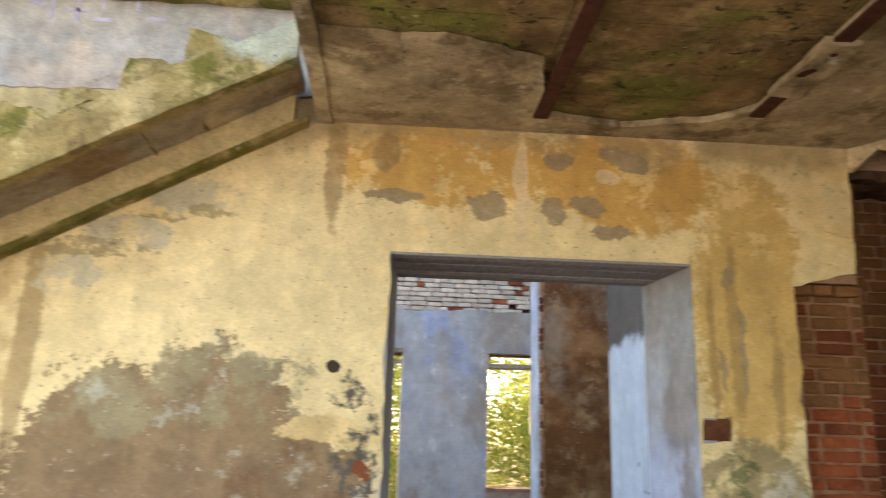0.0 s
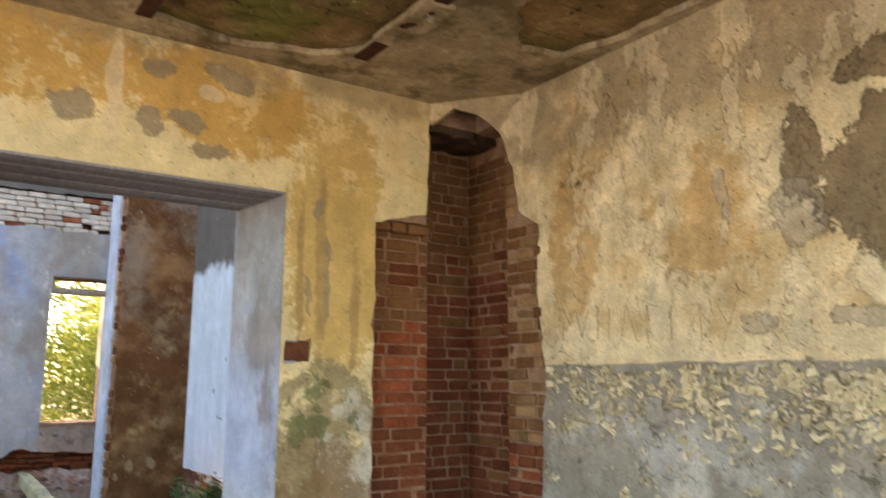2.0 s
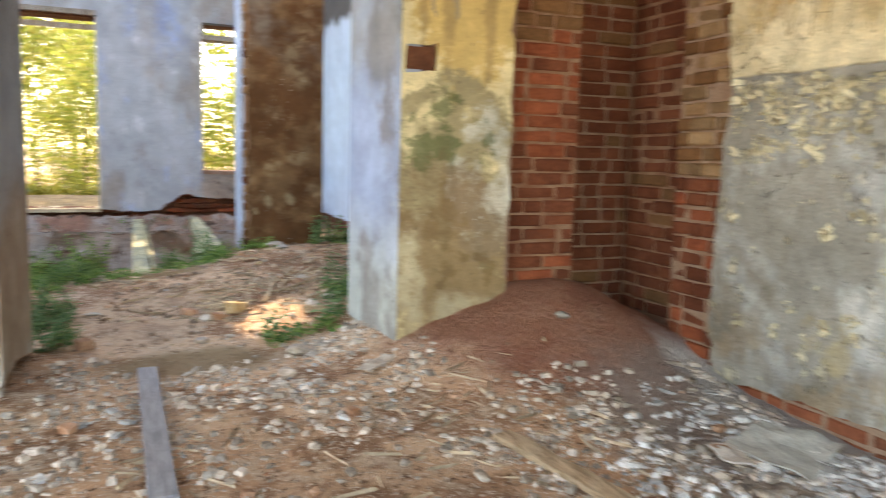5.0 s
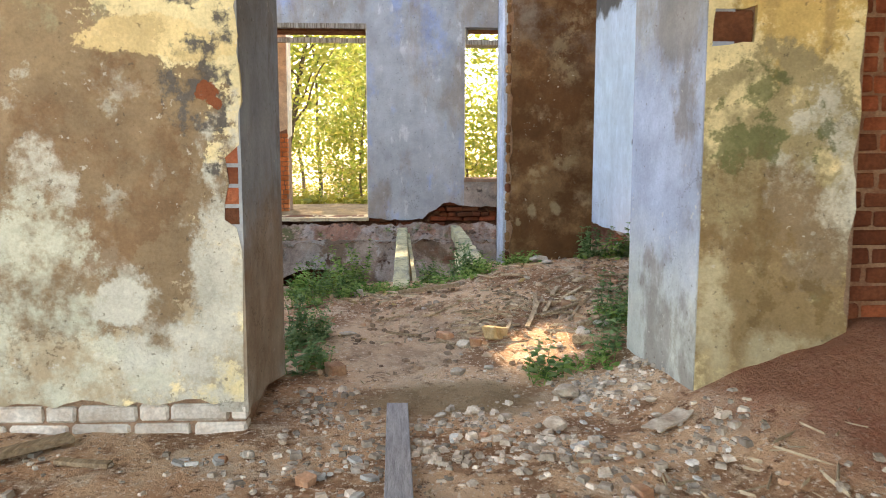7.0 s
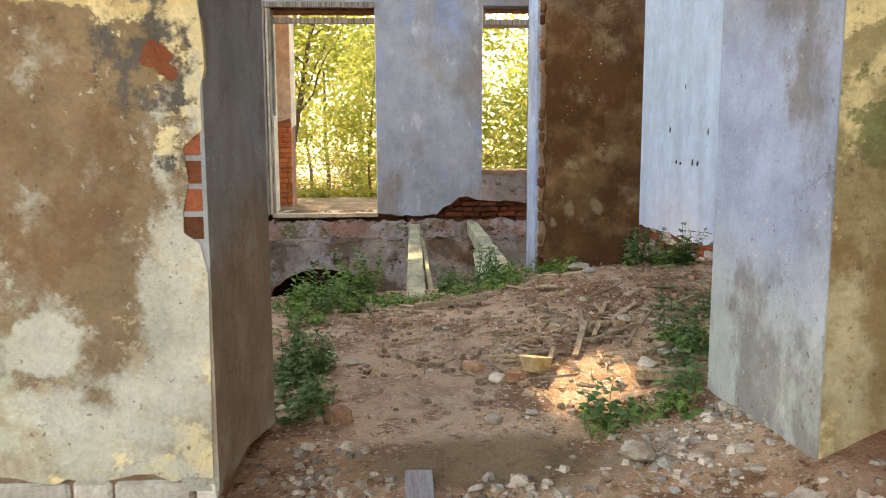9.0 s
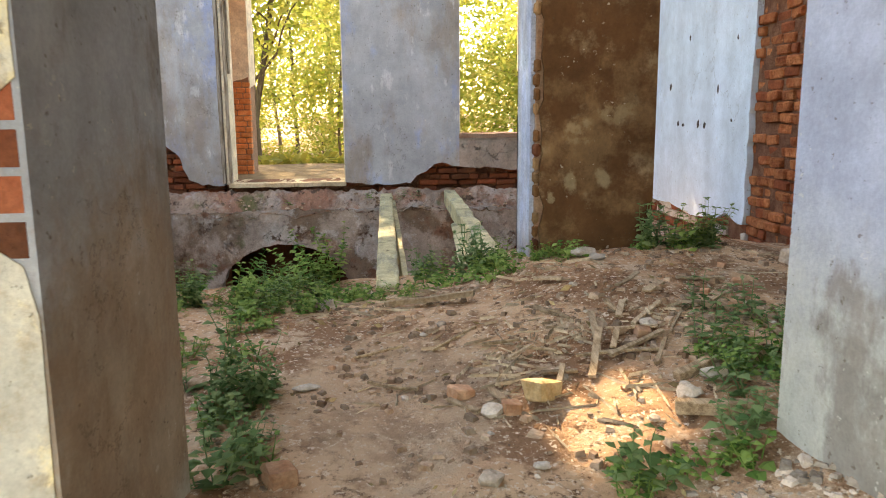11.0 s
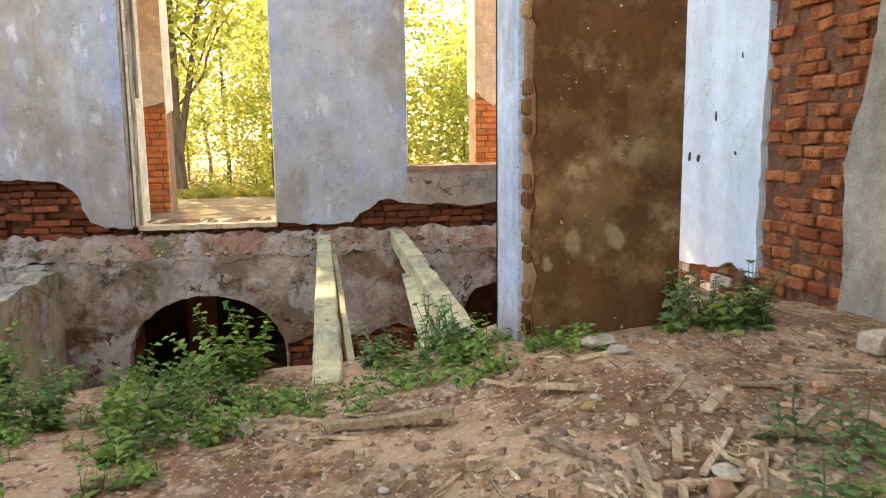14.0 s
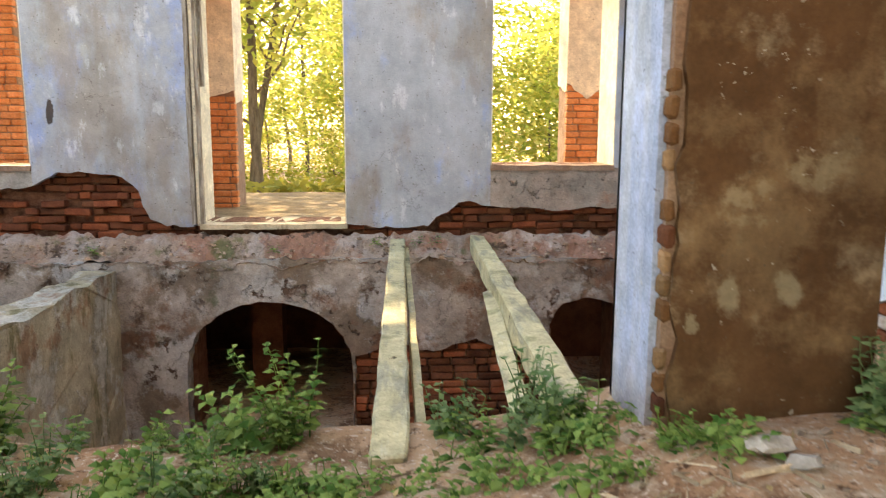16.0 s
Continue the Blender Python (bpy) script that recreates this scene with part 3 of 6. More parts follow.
def soil():
    n = Nodes("trodden_earth")
    big = n.ramp(n.noise(0.9, 7.0, 0.6), 0.35, 0.65)
    colour = n.mix(big, (0.55, 0.315, 0.18), (0.68, 0.465, 0.30))
    colour = n.mix(n.ramp(n.noise(1.7, 9.0, 0.7), 0.47, 0.57, 0.0, 0.85), colour, (0.25, 0.13, 0.072))
    colour = n.mix(n.ramp(n.noise(3.1, 9.0, 0.75), 0.50, 0.62), colour, (0.60, 0.445, 0.31))
    colour = n.mix(n.ramp(n.noise(13.0, 7.0, 0.75), 0.53, 0.64), colour, (0.15, 0.08, 0.045))
    colour = n.mix(n.ramp(n.noise(38.0, 5.0, 0.65), 0.56, 0.63), colour, (0.74, 0.60, 0.46))
    red = n.vec("LENGTH", n.vec("DIVIDE", n.vec("SUBTRACT", n.pos, (3.4, 5.4, 0.5)).outputs[0], (1.15, 1.3, 2.0)).outputs[0], (0.0, 0.0, 0.0))
    far = n.math("ADD", red.outputs["Value"], n.math("MULTIPLY", n.noise(2.2, 7.0, 0.65), 0.7))
    colour = n.mix(n.ramp(far, 1.1, 1.5, 0.85, 0.0), colour, (0.30, 0.12, 0.075))
    for at, size, tone, amount in (((1.0, 5.95, 0.0), (0.65, 0.33, 1.0), (0.22, 0.155, 0.085), 0.8), ((0.75, 7.1, 0.1), (0.55, 0.9, 1.0), (0.50, 0.37, 0.26), 0.5), ((3.95, 4.1, 0.0), (0.28, 1.1, 1.0), (0.70, 0.67, 0.62), 0.9)):
        d = n.vec("LENGTH", n.vec("DIVIDE", n.vec("SUBTRACT", n.pos, at).outputs[0], size).outputs[0], (0.0, 0.0, 0.0))
        d = n.math("ADD", d.outputs["Value"], n.math("MULTIPLY", n.noise(3.4, 7.0, 0.65), 0.8))
        colour = n.mix(n.ramp(d, 0.95, 1.5, amount, 0.0), colour, tone)
    ash = n.vec("LENGTH", n.vec("DIVIDE", n.vec("SUBTRACT", n.pos, (3.6, 3.6, 0.0)).outputs[0], (0.9, 1.4, 2.0)).outputs[0], (0.0, 0.0, 0.0))
    far = n.math("ADD", ash.outputs["Value"], n.math("MULTIPLY", n.noise(3.2, 7.0, 0.65), 0.8))
    colour = n.mix(n.ramp(far, 1.0, 1.5, 0.7, 0.0), colour, (0.27, 0.23, 0.20))
    h = n.math("ADD", n.noise(9.0, 8.0, 0.7), n.math("MULTIPLY", n.noise(48.0, 5.0, 0.7), 0.6))
    return n.done(colour, 0.95, h, 1.0, 0.05)


def leaf(name, a, b, through_amount=0.5):
    n = Nodes(name)
    info = n.tree.nodes.new("ShaderNodeNewGeometry")
    colour = n.mix(info.outputs["Random Per Island"], a, b)
    tr = n.add("ShaderNodeBsdfTranslucent")
    mixer = n.add("ShaderNodeMixShader", Fac=through_amount)
    n.done(colour, 0.6)
    n.link(colour, tr.inputs["Color"])
    n.link(n.bsdf.outputs[0], mixer.inputs[1])
    n.link(tr.outputs[0], mixer.inputs[2])
    n.link(mixer.outputs[0], n.tree.nodes["Material Output"].inputs["Surface"])
    return n.mat


UPPER = paint("bright_upper_limewash", (0.44, 0.43, 0.44), [{"col": (0.45, 0.42, 0.48), "noise": (2.0, 0.55, 0.62), "amount": 0.6}, {"col": (0.55, 0.45, 0.38), "noise": (1.0, 0.52, 0.6), "amount": 0.7}])
BLUESIDE = paint("blue_distemper", (0.46, 0.54, 0.70), [{"col": (0.58, 0.62, 0.68), "noise": (1.2, 0.46, 0.62), "stretch": (2.0, 2.0, 0.3)}, {"col": (0.40, 0.28, 0.18), "below": (0.5, 0.3), "amount": 0.7}])
LEDGE = paint("crumbling_ledge", (0.40, 0.29, 0.22), [{"col": (0.50, 0.41, 0.35), "noise": (1.6, 0.46, 0.58)}, {"col": (0.36, 0.17, 0.11), "noise": (2.1, 0.48, 0.60), "amount": 0.75}, {"col": (0.13, 0.14, 0.05), "noise": (2.0, 0.54, 0.64), "amount": 0.8}, {"col": (0.12, 0.08, 0.06), "noise": (6.0, 0.56, 0.64)}], strength=1.0)
# paler copy of the cream, with sunlight on piers and reveals in its colour
PALECREAM = paint("sunlit_cream_plaster", (0.82, 0.74, 0.56), [{"col": (0.60, 0.50, 0.35), "noise": (1.2, 0.54, 0.68), "amount": 0.4}])
REDCORE = two_tone("eroded_brick_core", (0.15, 0.06, 0.035), (0.26, 0.13, 0.08), 9.0, per="island", spread=0.1, strength=1.0, dist=0.03)
SOIL = soil()
AUTUMN = leaf("autumn_leaves", (0.22, 0.29, 0.05), (0.50, 0.46, 0.12), 0.55)
GREEN = leaf("weed_leaves", (0.045, 0.125, 0.02), (0.31, 0.43, 0.12), 0.4)
DULLGREEN = leaf("ivy_leaves", (0.07, 0.15, 0.05), (0.25, 0.34, 0.15), 0.4)
GRASS = leaf("woodland_floor", (0.20, 0.22, 0.04), (0.42, 0.36, 0.07), 0.3)


# ---- shapes ----
def link_mesh(name, bm, material, parent=None, label=""):
    me = bpy.data.meshes.new(name)
    bm.normal_update()
    bm.to_mesh(me)
    bm.free()
    me.materials.append(material)
    ob = new(name, me)
    if parent is not None:
        ob.parent = parent
        ob.matrix_parent_inverse = parent.matrix_basis.inverted() if parent.parent is None else (parent.parent.matrix_basis @ parent.matrix_basis).inverted()
    return tagged(ob, label) if label else ob


def part(name, bm, material, parent, label=""):
    return link_mesh(name, bm, material, parent, label)


def empty(name, label, category, kind="", group="", at=(0, 0, 0)):
    ob = new(name)
    ob.location = at
    bpy.context.view_layer.update()
    return tagged(ob, label, category, group, kind)


def add_box(bm, lo, hi):
    c = [(lo[i] + hi[i]) / 2 for i in range(3)]
    s = [hi[i] - lo[i] for i in range(3)]
    bmesh.ops.create_cube(bm, size=1.0, matrix=Matrix.Translation(c) @ Matrix.Diagonal((*s, 1)))
    return bm


def block(*boxes):
    bm = bmesh.new()
    for lo, hi in boxes:
        add_box(bm, lo, hi)
    return bm


def rough_edges(pts, step=0.07, amp=0.022, seed=0.0):
    """Refines an outline; edges flagged 1 are broken and wander."""
    out = []
    for i, p in enumerate(pts):
        q = pts[(i + 1) % len(pts)]
        broken = len(p) > 2 and p[2]
        n = max(1, int(math.hypot(q[0] - p[0], q[1] - p[1]) / step)) if broken else 1
        for k in range(n):
            u, v = p[0] + (q[0] - p[0]) * k / n, p[1] + (q[1] - p[1]) * k / n
            if broken and k:
                w = noise.noise_vector((u * 6 + seed, v * 6, seed * 1.7)) + 0.6 * noise.noise_vector((u * 17, v * 17, seed + 5))
                u, v = u + amp * 1.7 * w.x, v + amp * 1.7 * w.y
            out.append((u, v))
    return out


def sheet(name, outline, to3d, depth, material, parent, holes=(), label="", amp=0.022, step=0.07):
    """A slab of plaster with an outline in (u, v), its face at depth 0 and its back at the given depth."""
    from mathutils.geometry import tessellate_polygon
    loops = [rough_edges(outline, step, amp)] + [rough_edges(h, step, amp, 3.0) for h in holes]
    flat = [p for lp in loops for p in lp]
    tris = tessellate_polygon([[Vector((u, v, 0)) for u, v in lp] for lp in loops])
    bm = bmesh.new()
    front = [bm.verts.new(to3d(u, v, 0.0)) for u, v in flat]
    back = [bm.verts.new(to3d(u, v, depth)) for u, v in flat]
    for a, b, c in tris:
        try:
            bm.faces.new((front[a], front[b], front[c]))
        except ValueError:
            pass
    k = 0
    for lp in loops:
        n = len(lp)
        for i in range(n):
            j = (i + 1) % n
            try:
                bm.faces.new((front[k + i], front[k + j], back[k + j], back[k + i]))
            except ValueError:
                pass
        k += n
    bmesh.ops.recalc_face_normals(bm, faces=bm.faces)
    return part(name, bm, material, parent, label)


def facing_y(y, s=1):
    return lambda u, v, d: (u, y + s * d, v)


def facing_x(x, s=1):
    return lambda u, v, d: (x + s * d, u, v)


def facing_z(z, s=1):
    return lambda u, v, d: (u, v, z + s * d)


def brick_mesh(length, depth, height, seed, chip=0.012):
    """A worn brick with chamfered, slightly uneven edges."""
    rnd = random.Random(seed)
    bm = bmesh.new()
    bmesh.ops.create_cube(bm, size=1.0, matrix=Matrix.Diagonal((length, depth, height, 1)))
    bmesh.ops.bevel(bm, geom=list(bm.edges), offset=min(chip, height * 0.2), segments=1, affect="EDGES")
    for v in bm.verts:
        v.co += Vector([rnd.uniform(-1, 1) * chip * 0.35 for _ in range(3)])
    me = bpy.data.meshes.new("brick")
    bm.to_mesh(me)
    bm.free()
    return me


BRICK_CACHE = {}


def bricks(parent, origin, along, up, inward, width, height, material, pitch=0.099, length=0.316, proud=0.006, jitter=0.006, keep=None,
           depth=0.10, pick=None, tilt=0.0, drop=0.0, seed=1, name="brick"):
    """Courses of single bricks on a face: alternating stretchers and headers, each an object on shared mesh data."""
    rnd = random.Random(seed)
    along, up, inward, origin = Vector(along), Vector(up), Vector(inward), Vector(origin)
    rows = int(height / pitch)
    for r in range(rows):
        u = -rnd.uniform(0, length) if r % 2 else -length * 0.5 * rnd.uniform(0.7, 1.0)
        while u < width:
            ln = length if rnd.random() > 0.28 else length * 0.5
            a, b = max(u, 0.0), min(u + ln, width)
            u += ln
            if b - a < 0.05:
                continue
            mid, zc = (a + b) / 2, (r + 0.5) * pitch
            if keep and not keep(mid, zc) or rnd.random() < drop:
                continue
            mat_here = pick(mid, zc, rnd) if pick else material
            size = round((b - a - 0.014) / 0.02) * 0.02
            size = max(0.04, min(size, b - a - 0.008))
            key = (round(size, 3), mat_here.name, rnd.randrange(3), pitch)
            if key not in BRICK_CACHE:
                me = brick_mesh(key[0], depth, pitch - 0.013, hash(key[2]) + int(size * 1000))
                me.materials.append(mat_here)
                BRICK_CACHE[key] = me
            ob = new(name, BRICK_CACHE[key])
            rot = Matrix((along, inward, up)).transposed().to_4x4()
            place = origin + along * mid + up * zc + inward * (depth / 2 - proud + rnd.uniform(-1, 1) * jitter)
            wob = Euler((rnd.uniform(-1, 1) * tilt, rnd.uniform(-1, 1) * tilt * 0.4, rnd.uniform(-1, 1) * tilt)).to_matrix().to_4x4()
            ob.matrix_basis = Matrix.Translation(place) @ rot @ wob
            ob.parent = parent
            ob.matrix_parent_inverse = (parent.parent.matrix_basis @ parent.matrix_basis if parent.parent else parent.matrix_basis).inverted()


# ---- ground ----
def smooth(a, b, v):
    k = min(1.0, max(0.0, (v - a) / (b - a)))
    return k * k * (3 - 2 * k)


def hump(x, y, cx, cy, rx, ry):
    return math.exp(-((x - cx) / rx) ** 2 - ((y - cy) / ry) ** 2)


PIT_Y, PIT_Z, TERRACE = 9.45, -2.1, 0.32


def ground(x, y, fine=True):
    """Height of the earth floor: flat in the first room, heaped in the niche, rising to the pier, then the cellar pit."""
    z = 0.0 - 0.09 * hump(x, y, 3.7, 3.3, 1.0, 1.6)
    z += 0.53 * hump(x, y, 3.4, 5.55, 0.9, 0.95) + 0.05 * hump(x, y, 3.4, 5.4, 0.8, 0.8) * noise.noise((x * 5, y * 5, 11.0))
    z -= 0.30 * smooth(0.36, 0.22, math.hypot(x - 4.05, y - 5.74))
    z += 0.12 * hump(x, y, 2.45, 5.7, 0.45, 0.6)
    z += smooth(5.6, 8.6, y) * (0.16 + 0.20 * smooth(0.6, 2.0, x) - 0.08 * smooth(3.0, 4.0, x))
    z += 0.10 * hump(x, y, 2.5, 8.3, 1.1, 1.0) + 0.07 * hump(x, y, 2.3, 6.7, 0.5, 0.6)
    z -= 0.08 * smooth(8.3, 9.3, y) * (1 - smooth(1.2, 1.9, x))
    z -= 0.25 * smooth(-0.3, -2.5, x) * smooth(6.4, 8.5, y)
    if y < 19.0 and (y < 14.95 or -5.95 < x < 5.25):
        edge = PIT_Y + 0.12 * math.sin(x * 2.3) + 0.5 * smooth(0.2, -2.0, x) + 3.4 * smooth(2.75, 3.6, x)
        fall = smooth(edge, edge + 1.1, y)
        z = z * (1 - fall) + PIT_Z * fall
        z -= 0.35 * smooth(3.0, 4.0, x) * smooth(9.2, 12.0, y)
    if y >= 14.95 and not (y < 18.4 and -5.95 < x < 5.25):
        z = TERRACE - 0.012 * (y - 15.0) if y < 19.5 else TERRACE - 0.1 - 0.8 * smooth(19.5, 26.0, y)
    if fine:
        z += 0.035 * noise.noise((x * 1.7, y * 1.7, 0.0)) + 0.014 * noise.noise((x * 6.0, y * 6.0, 3.0)) + 0.006 * noise.noise((x * 19.0, y * 19.0, 7.0))
    return z


def ground_mesh():
    bm = bmesh.new()
    rows = []
    xs = [-60, -30, -14, -8] + list(np.arange(-5.0, 5.01, 0.07)) + [8, 14, 30, 60]
    ys = [-40, -15, -6] + list(np.arange(-3.0, 15.4, 0.07)) + [16, 17, 18, 18.35, 18.6, 19, 19.5, 20, 22, 25, 30, 40, 60, 100, 200, 600]
    for y in ys:
        rows.append([bm.verts.new((x, y, ground(float(x), float(y)))) for x in xs])
    for a, b in zip(rows, rows[1:]):
        for i in range(len(xs) - 1):
            bm.faces.new((a[i], a[i + 1], b[i + 1], b[i])).smooth = True
    ob = link_mesh("ground", bm, SOIL)
    return tagged(ob, "trodden reddish brown earth floor with debris and a collapsed cellar pit", "ground", kind="structure")


ground_mesh()

# ---- doorway wall between the rooms ----
DY0, DY1, DX0, DX1, DZ = 5.53, 6.38, -0.03, 2.23, 3.22
wall_door = link_mesh("wall_1", block(
    ((-4.5, DY0 + 0.03, -0.6), (DX0 - 0.02, DY1 - 0.02, 8.0)),
    ((DX0 - 0.02, DY0 + 0.03, DZ + 0.03), (DX1 + 0.02, DY1 - 0.02, 5.0)),
    ((DX1 + 0.02, DY0 + 0.03, -0.6), (3.05, DY1 - 0.02, 5.0)),
    ((3.05, DY0 + 0.03, 3.12), (3.55, DY1 - 0.02, 5.0)),
    ((3.55, DY0 + 0.03, 4.06), (4.7, DY1 - 0.02, 5.0)),
    ((3.05, 6.05, -0.6), (4.7, DY1 - 0.02, 4.06))), MORTAR)
tagged(wall_door, "thick brick wall with peeling ochre plaster and a wide doorway", "wall", kind="structure")
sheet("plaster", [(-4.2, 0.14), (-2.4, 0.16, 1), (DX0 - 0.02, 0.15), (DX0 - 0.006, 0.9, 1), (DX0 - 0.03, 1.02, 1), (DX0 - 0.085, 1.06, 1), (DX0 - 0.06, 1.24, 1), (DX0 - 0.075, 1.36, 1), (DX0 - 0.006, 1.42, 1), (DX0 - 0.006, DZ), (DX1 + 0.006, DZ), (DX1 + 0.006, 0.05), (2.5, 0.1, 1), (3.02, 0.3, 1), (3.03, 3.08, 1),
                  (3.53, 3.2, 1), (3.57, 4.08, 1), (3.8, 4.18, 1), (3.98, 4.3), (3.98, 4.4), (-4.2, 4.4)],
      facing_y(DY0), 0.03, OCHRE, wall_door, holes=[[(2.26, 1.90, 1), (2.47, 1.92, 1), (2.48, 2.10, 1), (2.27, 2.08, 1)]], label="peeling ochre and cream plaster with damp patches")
sheet("plaster", [(DY0 + 0.004, -0.05), (DY0 + 0.004, DZ), (DY1, DZ), (DY1, 0.02), (5.95, 0.12, 1)], lambda u, v, d: (DX1 - 0.09 * (u - DY0) / 0.85 + d, u, v), 0.14, JAMB, wall_door, label="bluish grey jamb plaster")
sheet("plaster", [(DY0 + 0.004, 0.1), (DY0 + 0.004, DZ), (DY1, DZ), (DY1, 0.05), (5.9, 0.12, 1)], lambda u, v, d: (DX0 + 0.06 * (u - DY0) / 0.85 - d, u, v), 0.14, JAMB, wall_door, label="bluish grey jamb plaster")
sheet("plaster", [(-4.2, -0.2), (-4.2, 5.0), (4.0, 5.0), (4.0, DZ), (DX0, DZ), (DX0, -0.2)], facing_y(DY1, -1), 0.02, BLUE, wall_door)
sheet("plaster", [(DX1, -0.2), (DX1, DZ), (4.0, DZ), (4.0, -0.2)], facing_y(DY1, -1), 0.02, BLUE, wall_door)
for i in range(6):                      # boards under the lintel
    y0 = DY0 + 0.005 + i * 0.139
    bm = block(((DX0 + 0.002, y0, DZ - 0.02 + 0.004 * (i % 2)), (DX1 - 0.002, y0 + 0.128, DZ + 0.028)))
    bmesh.ops.bevel(bm, geom=list(bm.edges), offset=0.006, segments=1, affect="EDGES")
    part("lintel_board", bm, GREYWOOD, wall_door)

# corner flue above and around the broken niche
flue = link_mesh("wall_2", block(((4.37, 4.95, -0.6), (4.7, 6.36, 4.3)), ((3.05, 5.645, -0.6), (3.62, 6.05, 3.11)), ((3.56, 5.72, 3.0), (3.7, 6.05, 4.06))), FLUEJOINT)
tagged(flue, "broken open corner flue of sooty red brick", "brick niche", kind="structure")
# dark block added here: its colour stands for the flue's dark, sooty hole
bm = block(((3.56, 5.57, 3.98), (4.365, 6.045, 4.057)))
bmesh.ops.subdivide_edges(bm, edges=list(bm.edges), cuts=7, use_grid_fill=True)
for v in bm.verts:
    v.co += 0.04 * noise.noise_vector(v.co * 7)
part("soot_crust", bm, DARK, flue, "sooty dark block standing for the dark hole atop the flue")
# plaster skin left over the top of the niche
sheet("plaster", [(0.0, 4.02, 1), (0.22, 4.16, 1), (0.42, 4.08, 1), (0.62, 3.9, 1), (0.83, 3.3), (0.83, 4.4), (0.0, 4.4)],
      lambda u, v, d: (3.57 + u * 0.602 + d * 0.8, DY0 - u * 0.80 + d * 0.6, v), 0.04, BUFF, flue)

# ---- right wall of the first room ----
wall_right = link_mesh("wall_3", block(((4.10, -3.6, -0.6), (4.7, 5.12, 4.3)), ((4.10, 5.12, 4.06), (4.37, 5.6, 4.3))), MORTAR)
tagged(wall_right, "long buff wall with a grey dado and curling paint", "wall", kind="structure")
sheet("plaster", [(-3.5, 0.2), (1.0, 0.17, 1), (2.0, 0.15, 1), (2.7, 0.02, 1), (3.2, 0.07, 1), (4.3, 0.05, 1), (4.62, 0.0, 1), (4.70, 0.5, 1), (4.64, 1.9, 1), (4.72, 2.5, 1), (4.68, 3.04, 1), (4.93, 3.2, 1),
                  (5.0, 3.6, 1), (5.15, 3.9, 1), (4.9, 4.1), (4.9, 4.4), (-3.5, 4.4)], facing_x(4.07), 0.03, BUFF, wall_right, label="buff plaster above grey flaking dado")

# unseen sides of the first room, openings added for light: a left wall with a wide opening, a back wall with two tall
# windows
wall_left = link_mesh("wall_4", block(((-4.5, -3.6, -0.6), (-4.2, -3.2, 4.3)), ((-4.5, -3.2, -0.6), (-4.2, 4.4, 0.7)), ((-4.5, -3.2, 3.8), (-4.2, 4.4, 4.3)), ((-4.5, 0.3, 0.7), (-4.2, 0.9, 3.8)), ((-4.5, 4.4, -0.6), (-4.2, 5.56, 4.3))), CREAM)
tagged(wall_left, "unseen plain rendered wall, wide window openings added for light", "wall", kind="structure")
wall_back = link_mesh("wall_5", block(((-4.5, -3.9, -0.6), (-4.0, -3.6, 4.3)), ((-4.0, -3.9, -0.6), (4.2, -3.6, 0.4)), ((-4.0, -3.9, 3.9), (4.2, -3.6, 4.3)), ((-0.2, -3.9, 0.4), (0.3, -3.6, 3.9)), ((4.2, -3.9, -0.6), (4.7, -3.6, 4.3))), CREAM)
tagged(wall_back, "unseen plain rendered wall, wide window openings added for light", "wall", kind="structure")

# ---- ceiling of the first room ----
CZ = 4.22
ceiling = link_mesh("ceiling", block(((-0.55, -3.6, CZ + 0.10), (4.7, DY0 + 0.03, CZ + 0.30))), LATH)
tagged(ceiling, "rotting ceiling with fallen plaster, bare boards and rusty joists", "ceiling", kind="structure")
hole_a = [(0.39, 4.22, 1), (-0.52, 4.18), (-0.52, -3.5), (2.52, -3.5), (2.54, 4.9, 1), (2.3, 5.15, 1), (1.67, 5.34, 1), (1.10, 5.22), (1.04, 5.1, 1), (0.90, 4.42, 1)]
hole_b = [(3.0, 3.3, 1), (3.09, 3.77, 1), (3.5, 4.2, 1), (3.85, 4.12, 1), (3.98, 3.6, 1), (3.96, 2.8, 1), (3.8, 2.2, 1), (3.1, 2.0, 1), (2.9, 2.7, 1)]
bm_c = sheet("ceiling_plaster", [(-0.55, -3.55), (4.08, -3.55), (4.08, 5.54), (-0.55, 5.54)], facing_z(CZ), 0.05, CEIL, ceiling, holes=[hole_a, hole_b], label="stained plaster with broken edges")
bm = bmesh.new()
for k in range(46):
    y0 = -3.4 + k * 0.194
    for x0, x1 in ((-0.53, 0.95), (0.955, 2.5), (2.505, 4.06)):
        add_box(bm, (x0, y0 + 0.004 * noise.noise((k, x0, 0)), CZ + 0.058 + 0.008 * noise.noise((k * 1.7, x0, 5))), (x1, y0 + 0.189, CZ + 0.099))
part("ceiling_boards", bm, ROTCEIL, ceiling, "brown mossy rotten boards")
for x, y1 in ((1.03, 5.22), (2.57, 5.0)):
    bm = block(((x - 0.055, -3.5, CZ - 0.02), (x + 0.055, y1, CZ + 0.0)), ((x - 0.01, -3.5, CZ), (x + 0.01, y1, CZ + 0.1)))
    part("steel_joist", bm, RUST, ceiling, "rusty steel joist")
bm = block(((2.47, 3.92, CZ - 0.032), (2.70, 4.62, CZ + 0.02)), ((2.49, 2.2, CZ - 0.03), (2.68, 3.2, CZ + 0.02)))
bmesh.ops.subdivide_edges(bm, edges=list(bm.edges), cuts=9, use_grid_fill=True)
for v in bm.verts:
    v.co += 0.03 * noise.noise_vector(v.co * 6)
part("plaster_remnant", bm, CEIL, ceiling, "pale plaster left on the joist")
